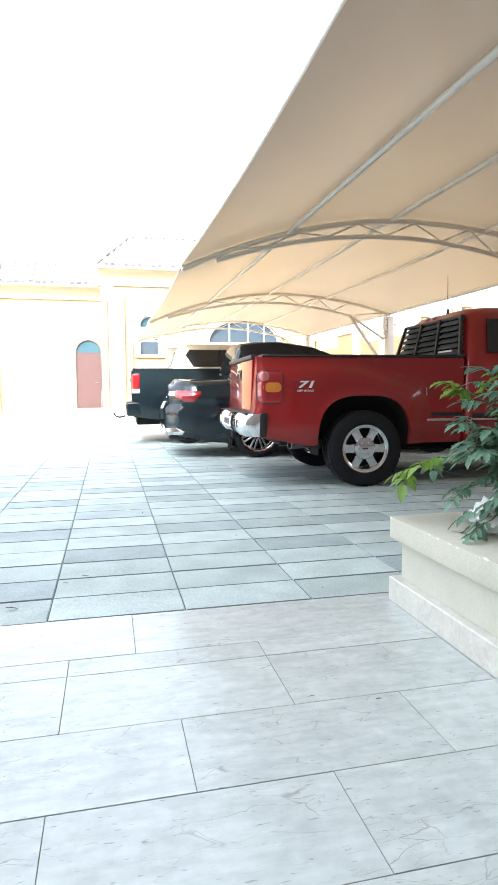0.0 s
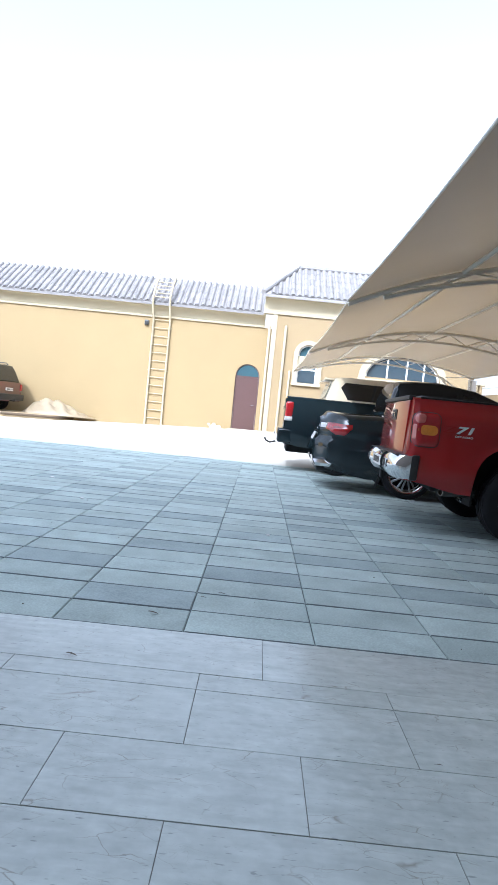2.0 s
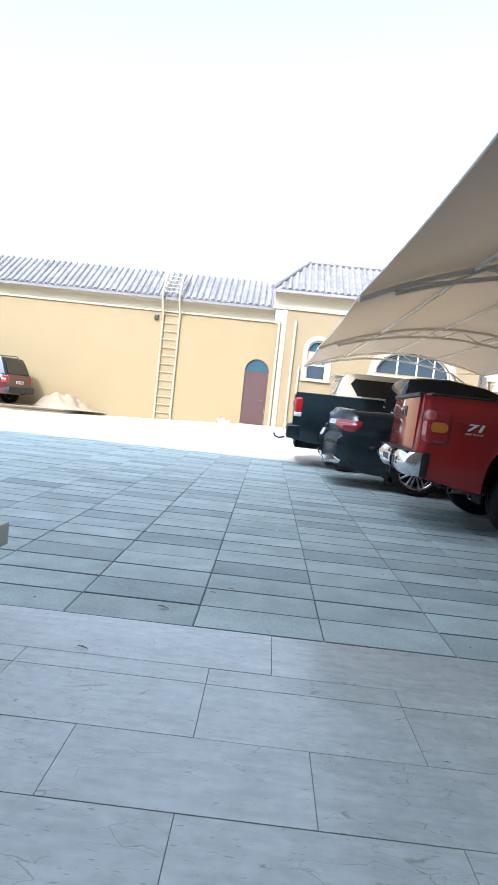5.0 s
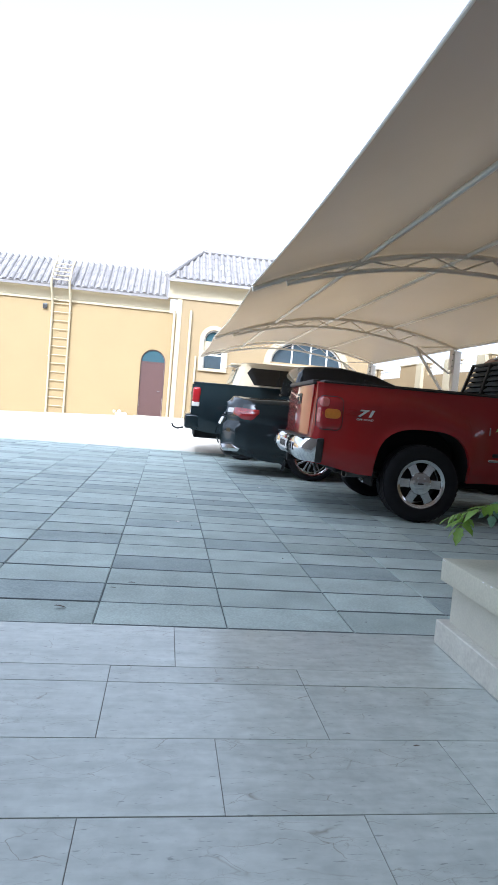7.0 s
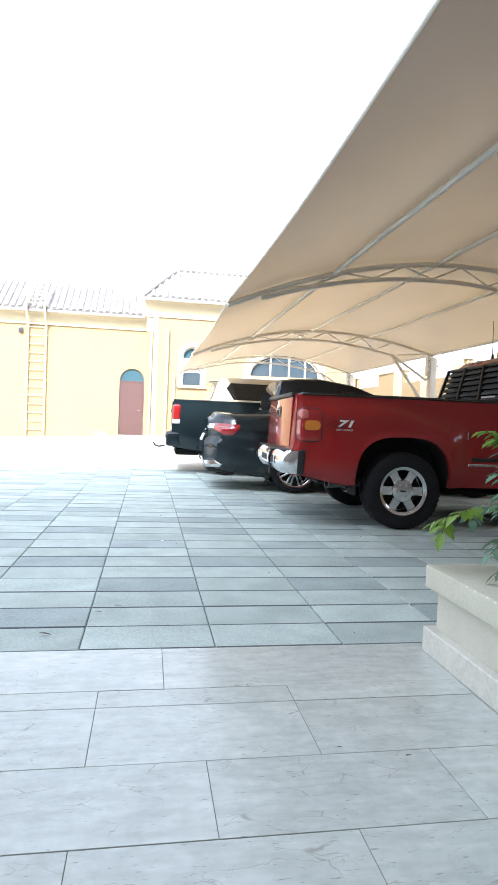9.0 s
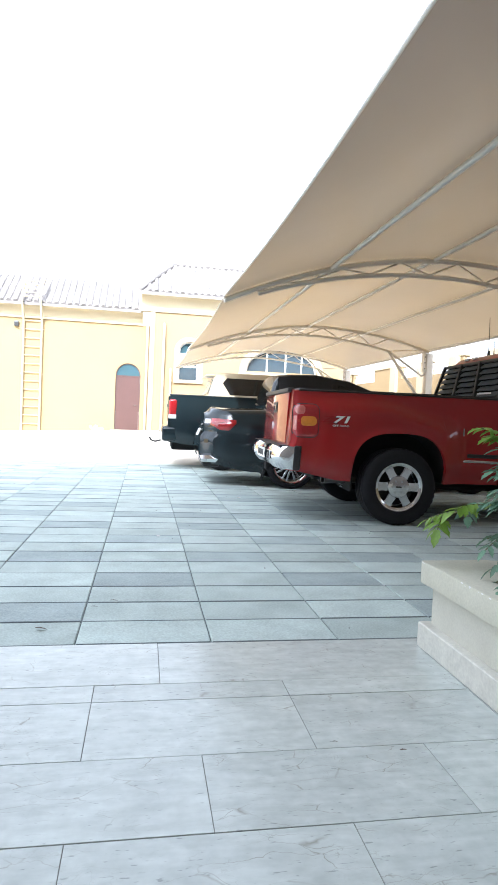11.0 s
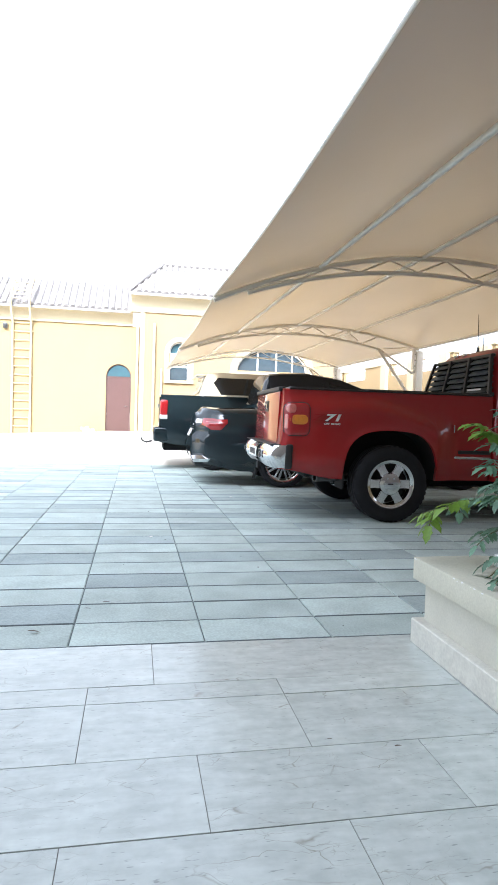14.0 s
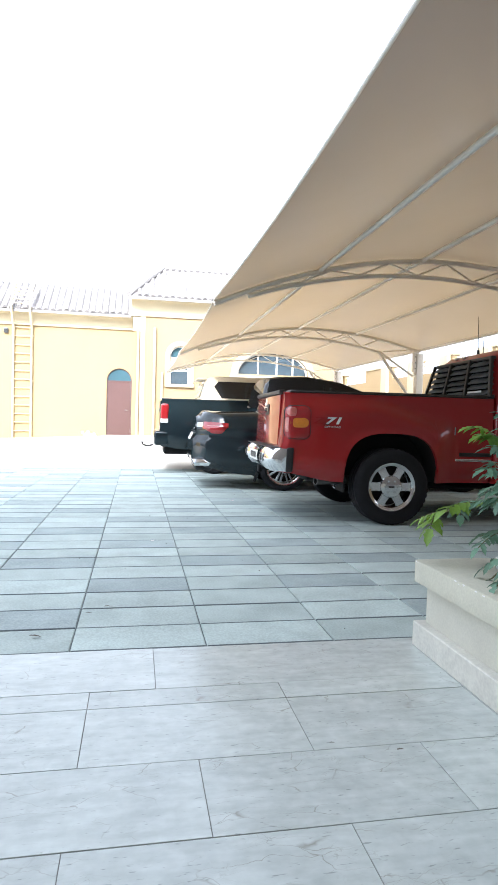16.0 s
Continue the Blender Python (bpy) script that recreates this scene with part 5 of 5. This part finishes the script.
TARP = mat("pale_plastic_sheet", (0.56, 0.46, 0.31), 0.4, vary=0.10, scale=3.0)
tagged(part("tarpaulin", bm, TARP, smooth=60), "pale plastic sheet heaped against the ochre wall", "tarpaulin")


# ---- shrub in the planter ----
def leaflet(bm, base, direction, up, length, width, mi):
    d = direction.normalized()
    side = d.cross(up).normalized()
    nrm = side.cross(d).normalized()
    mid, lo, hi = [], [], []
    for k in range(8):
        t = k / 7
        w = width * math.sin(math.pi * min(1.0, 0.08 + t * 0.92)) ** 0.8 * (1 - 0.25 * t) * (1 + (0.20 if k % 2 else -0.16))
        c = base + d * (length * t) - nrm * (0.18 * length * t * t)
        mid.append(bm.verts.new(c))
        lo.append(bm.verts.new(c + side * w / 2 + nrm * w * 0.16))
        hi.append(bm.verts.new(c - side * w / 2 + nrm * w * 0.16))
    for k in range(7):
        for q in ((mid[k], lo[k], lo[k + 1], mid[k + 1]), (hi[k], mid[k], mid[k + 1], hi[k + 1])):
            f = bm.faces.new(q)
            f.material_index = mi
            f.smooth = True


def frond(bm, base, direction, length, mi, pairs=4, size=0.075):
    d = direction.normalized()
    up = Vector((0, 0, 1))
    side = d.cross(up)
    side = side.normalized() if side.length > 0.05 else Vector((1, 0, 0))
    pts = [base + d * length * t + Vector((0, 0, -0.35 * length * t * t)) for t in (0, 0.25, 0.5, 0.75, 1.0)]
    n0 = len(bm.faces)
    add_path(bm, pts, 0.0022, 5)
    for f in list(bm.faces)[n0:]:
        f.material_index = 2
    for k in range(pairs):
        t = 0.25 + 0.75 * k / pairs
        c = base + d * length * t + Vector((0, 0, -0.35 * length * t * t))
        for s in (-1, 1):
            ld = side * s * 0.9 + d * 0.55 + Vector((0, 0, random.uniform(-0.9, -0.1)))
            leaflet(bm, c, ld, up + Vector((random.uniform(-.3, .3), random.uniform(-.3, .3), 0)), size * random.uniform(0.85, 1.3), size * random.uniform(0.40, 0.52), mi)
    leaflet(bm, pts[-1], d + Vector((0, 0, -0.7)), up, size * 1.25, size * 0.6, mi)


shrub = thing("shrub", "green pinnate-leaved shrub spilling over the planter cap", "shrub")
root = Vector((2.22, -0.72, 0.36))
# stems: (end point, height of the bow, how many fronds, young share)
STEMS = [((1.49, -0.14, 0.60), 0.22, 10, 0.32), ((1.64, -0.30, 1.00), 0.10, 9, 0.45), ((1.60, -0.62, 0.47), 0.22, 9, 0.1), ((1.74, -0.40, 0.80), 0.15, 10, 0.2), ((1.86, -0.35, 1.06), 0.1, 9, 0.3), ((1.66, -0.80, 0.52), 0.2, 9, 0.1), ((1.80, -0.85, 0.85), 0.15, 9, 0.2), ((2.02, -0.30, 1.0), 0.1, 9, 0.2), ((2.30, -0.45, 1.0), 0.1, 8, 0.2), ((2.0, -0.95, 0.98), 0.12, 8, 0.2), ((1.68, -0.36, 0.56), 0.16, 9, 0.05), ((1.82, -0.60, 0.62), 0.12, 10, 0.05), ((1.95, -0.22, 0.70), 0.12, 9, 0.1), ((2.3, -0.9, 0.8), 0.12, 8, 0.1), ((1.62, -0.46, 0.72), 0.15, 8, 0.15), ((1.72, -0.52, 0.98), 0.12, 9, 0.25), ((1.90, -0.62, 1.12), 0.10, 9, 0.3), ((1.56, -0.50, 0.40), 0.24, 8, 0.05), ((1.75, -0.70, 0.72), 0.15, 10, 0.1), ((1.85, -0.48, 0.92), 0.12, 10, 0.15), ((1.66, -0.34, 0.84), 0.12, 10, 0.1), ((1.74, -0.26, 0.74), 0.12, 10, 0.05), ((1.78, -0.30, 1.06), 0.08, 10, 0.2)]
for end, bow, count, young in STEMS:
    end = Vector(end) + Vector((0.15, 0, 0.02))
    pts = [root.lerp(end, t) + Vector((0, 0, bow * math.sin(math.pi * t))) for t in (0, 0.2, 0.4, 0.6, 0.8, 1.0)]
    st = part("stem", add_path(bmesh.new(), pts, [0.010, 0.008, 0.006, 0.005, 0.004, 0.003], 6), STEM, shrub, smooth=True)
    bm = bmesh.new()
    for k in range(count):
        t = 0.32 + 0.68 * (k + 1) / count
        i = min(4, int(t * 5))
        c = pts[i].lerp(pts[i + 1], t * 5 - i) if i < 5 else pts[5]
        a = k * 2.4 + end.x * 9
        along = (pts[min(i + 1, 5)] - pts[i]).normalized()
        d = along * 0.7 + Vector((math.cos(a) * 0.8, math.sin(a) * 0.8, 0.25))
        frond(bm, c, d, random.uniform(0.09, 0.15), 1 if (random.random() < 0.35 * young or (k >= count - 2 and young > 0.3)) else 0, 4, random.uniform(0.048, 0.078))
    ob = part("foliage", bm, [LEAF, LEAF_YOUNG, STEM], shrub)
    ob["kind"] = "stuff"
# crumpled white plastic bag behind the leaves
bm = bmesh.new()
bmesh.ops.create_icosphere(bm, subdivisions=4, radius=0.10)
for v in bm.verts:
    d = v.co.normalized()
    k = 0.75 + 0.45 * abs(noise.noise(d * 2.3)) + 0.30 * abs(noise.noise(d * 5.5 + Vector((4, 0, 0)))) - 0.25 * abs(noise.noise(d * 9.0))
    v.co = Vector((v.co.x * 1.05, v.co.y * 1.2, v.co.z * 0.8)) * k
    v.co.z = max(v.co.z, -0.075)
bag = tagged(part("plastic_bag", bm, CHIP, smooth=70), "crumpled white plastic bag among the shrub leaves", "bag")
bag.location = (1.83, -0.54, 0.482)
# chips along the cap edge, uneven, most at the corner
for i in range(18):
    y = -0.088 - 1.1 * random.random() ** 1.5
    big = random.random() ** 2.5
    bm = bmesh.new()
    bmesh.ops.create_icosphere(bm, subdivisions=2, radius=1.0)
    for v in bm.verts:
        v.co *= 0.8 + 0.5 * noise.noise(v.co * 1.7 + Vector((i * 2.0, 0, 0)))
    bm.transform(Matrix.Diagonal((0.003 + 0.004 * big, 0.004 + 0.022 * big, 0.002 + 0.004 * big, 1)))
    part("chip", bm, CHIP, planter_e).location = (1.5765, y, 0.4035 - 0.012 * random.random() * (1 - big))

# ---- small litter on the floor ----
LITTER = mat("dry_leaf", (0.10, 0.08, 0.06), 0.8)
for x, y, l in ((0.12, 0.60, 0.05), (0.03, 0.50, 0.04), (-0.20, 0.19, 0.06), (1.10, -0.97, 0.03), (-0.42, -0.38, 0.05), (0.9, -0.9, 0.02)):
    bm = bmesh.new()
    leaflet(bm, Vector((0, 0, 0)), Vector((1, random.uniform(-.8, .8), 0)), Vector((0, 0, 1)), l, l * 0.3, 0)
    ob = tagged(part("fallen_leaf", bm, LITTER), "dry brown fallen leaf on the floor", "leaf", group="fallen leaves")
    ob.location = (x, y, 0.013)


grit = bmesh.new()
for k in range(150):
    x, y = random.uniform(-4.5, 5.0), random.uniform(0.05, 8.5)
    r = random.uniform(0.002, 0.0055)
    bmesh.ops.create_icosphere(grit, subdivisions=1, radius=r, matrix=Matrix.LocRotScale((x, y, 0.0015 + r * 0.4), None, (1.0, random.uniform(0.5, 1.6), 0.55)))
tagged(part("grit", grit, [LITTER]), "dark grit and crumbs scattered over the paving", "grit", kind="stuff")
for x, y, sz in ((-1.45, 3.3, 0.016), (0.42, 2.4, 0.012), (1.5, 4.9, 0.015), (-2.2, 4.6, 0.018)):
    bm = bmesh.new()
    bmesh.ops.create_icosphere(bm, subdivisions=2, radius=sz)
    for v in bm.verts:
        v.co = Vector((v.co.x * 1.5, v.co.y, v.co.z * 0.35)) * (1.0 + 0.5 * noise.noise(v.co * 60.0))
    scrap = tagged(part("paper_scrap", bm, WHITE, smooth=30), "small white paper scrap lying on the paving", "litter", group="scraps on the paving")
    scrap.location = (x, y, sz * 0.36)


# ---- paving slabs and marble tiles ----


def slab_mesh(name, w, d, h, bevel, material, edge=None):
    bm = box(-w / 2, w / 2, -d / 2, d / 2, -h, 0.0)
    top = [e for e in bm.edges if all(abs(v.co.z) < 1e-5 for v in e.verts)]
    bmesh.ops.bevel(bm, geom=top, offset=bevel, segments=1, affect="EDGES")
    bmesh.ops.delete(bm, geom=[f for f in bm.faces if f.normal.z < -0.9], context="FACES")
    me = bpy.data.meshes.new(name)
    bm.to_mesh(me)
    bm.free()
    me.materials.append(material)
    if edge:
        me.materials.append(edge)
        for p in me.polygons:
            p.material_index = int(abs(p.normal.y) > 0.3)
    return me


light_me = slab_mesh("paving_slab", PX - 0.006, PY - 0.010, 0.010, 0.004, SLAB, JOINT)
dark_me = slab_mesh("paving_slab_dark", PX - 0.006, PY - 0.010, 0.010, 0.004, SLAB_DARK, JOINT)
far = {0: ([], []), 1: ([], [])}
for r in range(32):
    for c in range(-23, 22):
        x, y = (c + 0.5) * PX, (r + 0.5) * PY
        dark = (r - 1 - 2 * ((c + 1) % 2 == 1) + 0) % 4 == 0
        u = random.random()
        if dark and u < 0.12 or not dark and u < 0.025:
            dark = not dark
        dz = random.uniform(-0.0015, 0.0015)
        tilt = Matrix.Rotation(random.uniform(-0.0015, 0.0015), 4, "Y")
        if -7 <= c < 8 and r < 20:
            share("paving_slab", dark_me if dark else light_me, Matrix.Translation((x, y, dz)) @ tilt, pavement)
        else:
            v, f = far[int(dark)]
            n = len(v)
            a, b = PX / 2 - 0.003, PY / 2 - 0.005
            v += [(x - a, y - b, dz - 0.001), (x + a, y - b, dz - 0.001), (x + a, y + b, dz - 0.001), (x - a, y + b, dz - 0.001)]
            v += [(p[0], p[1], -0.012) for p in v[n:n + 4]]
            f += [(n, n + 1, n + 2, n + 3)] + [(n + k, n + 4 + k, n + 4 + (k + 1) % 4, n + (k + 1) % 4) for k in range(4)]
SLAB_FAR_DARK = mat("dark_concrete_slabs_far", (0.36, 0.42, 0.405), 0.72, spec=0.22, vary=0.13, scale=4.0, fine=150.0, island=0.12)
for k, (v, f) in far.items():
    me = bpy.data.meshes.new("paving_rest")
    me.from_pydata(v, [], f)
    me.materials.append(SLAB_FAR_DARK if k else SLAB_FAR)
    me.materials.append(JOINT)
    for p in me.polygons:
        p.material_index = int(abs(p.normal.y) > 0.3)
    ob = new("paving_rest", me)
    ob.parent = pavement
    ob["kind"] = "stuff"

marble_rows = [(0.0, -0.413, 0.364, 1.45), (-0.413, -0.548, 0.118, 0.727), (-0.548, -0.915, 0.118, 0.727), (-0.915, -1.265, 0.478, 0.727), (-1.265, -1.617, 0.114, 0.727), (-1.617, -1.969, 0.478, 0.727), (-1.969, -2.321, 0.114, 0.727), (-2.321, -2.673, 0.478, 0.727), (-2.673, -3.025, 0.114, 0.727), (-3.025, -3.377, 0.478, 0.727), (-3.377, -3.729, 0.114, 0.727), (-3.729, -4.081, 0.478, 0.727), (-4.081, -4.433, 0.114, 0.727), (-4.433, -4.785, 0.478, 0.727)]
marble_me = {}
for y1, y0, jx, ln in marble_rows:
    key = (round(y1 - y0, 3), ln)
    if key not in marble_me:
        marble_me[key] = slab_mesh("marble_tile", ln - 0.0023, y1 - y0 - 0.0036, 0.006, 0.0006, MARBLE)
    n = int(8.0 / ln)
    for k in range(-n, n):
        if abs(jx + (k + 0.5) * ln) > 7.3:
            continue
        share("marble_tile", marble_me[key], Matrix.Translation((jx + (k + 0.5) * ln, (y0 + y1) / 2, random.uniform(-0.0006, 0.0006))), porch_floor)
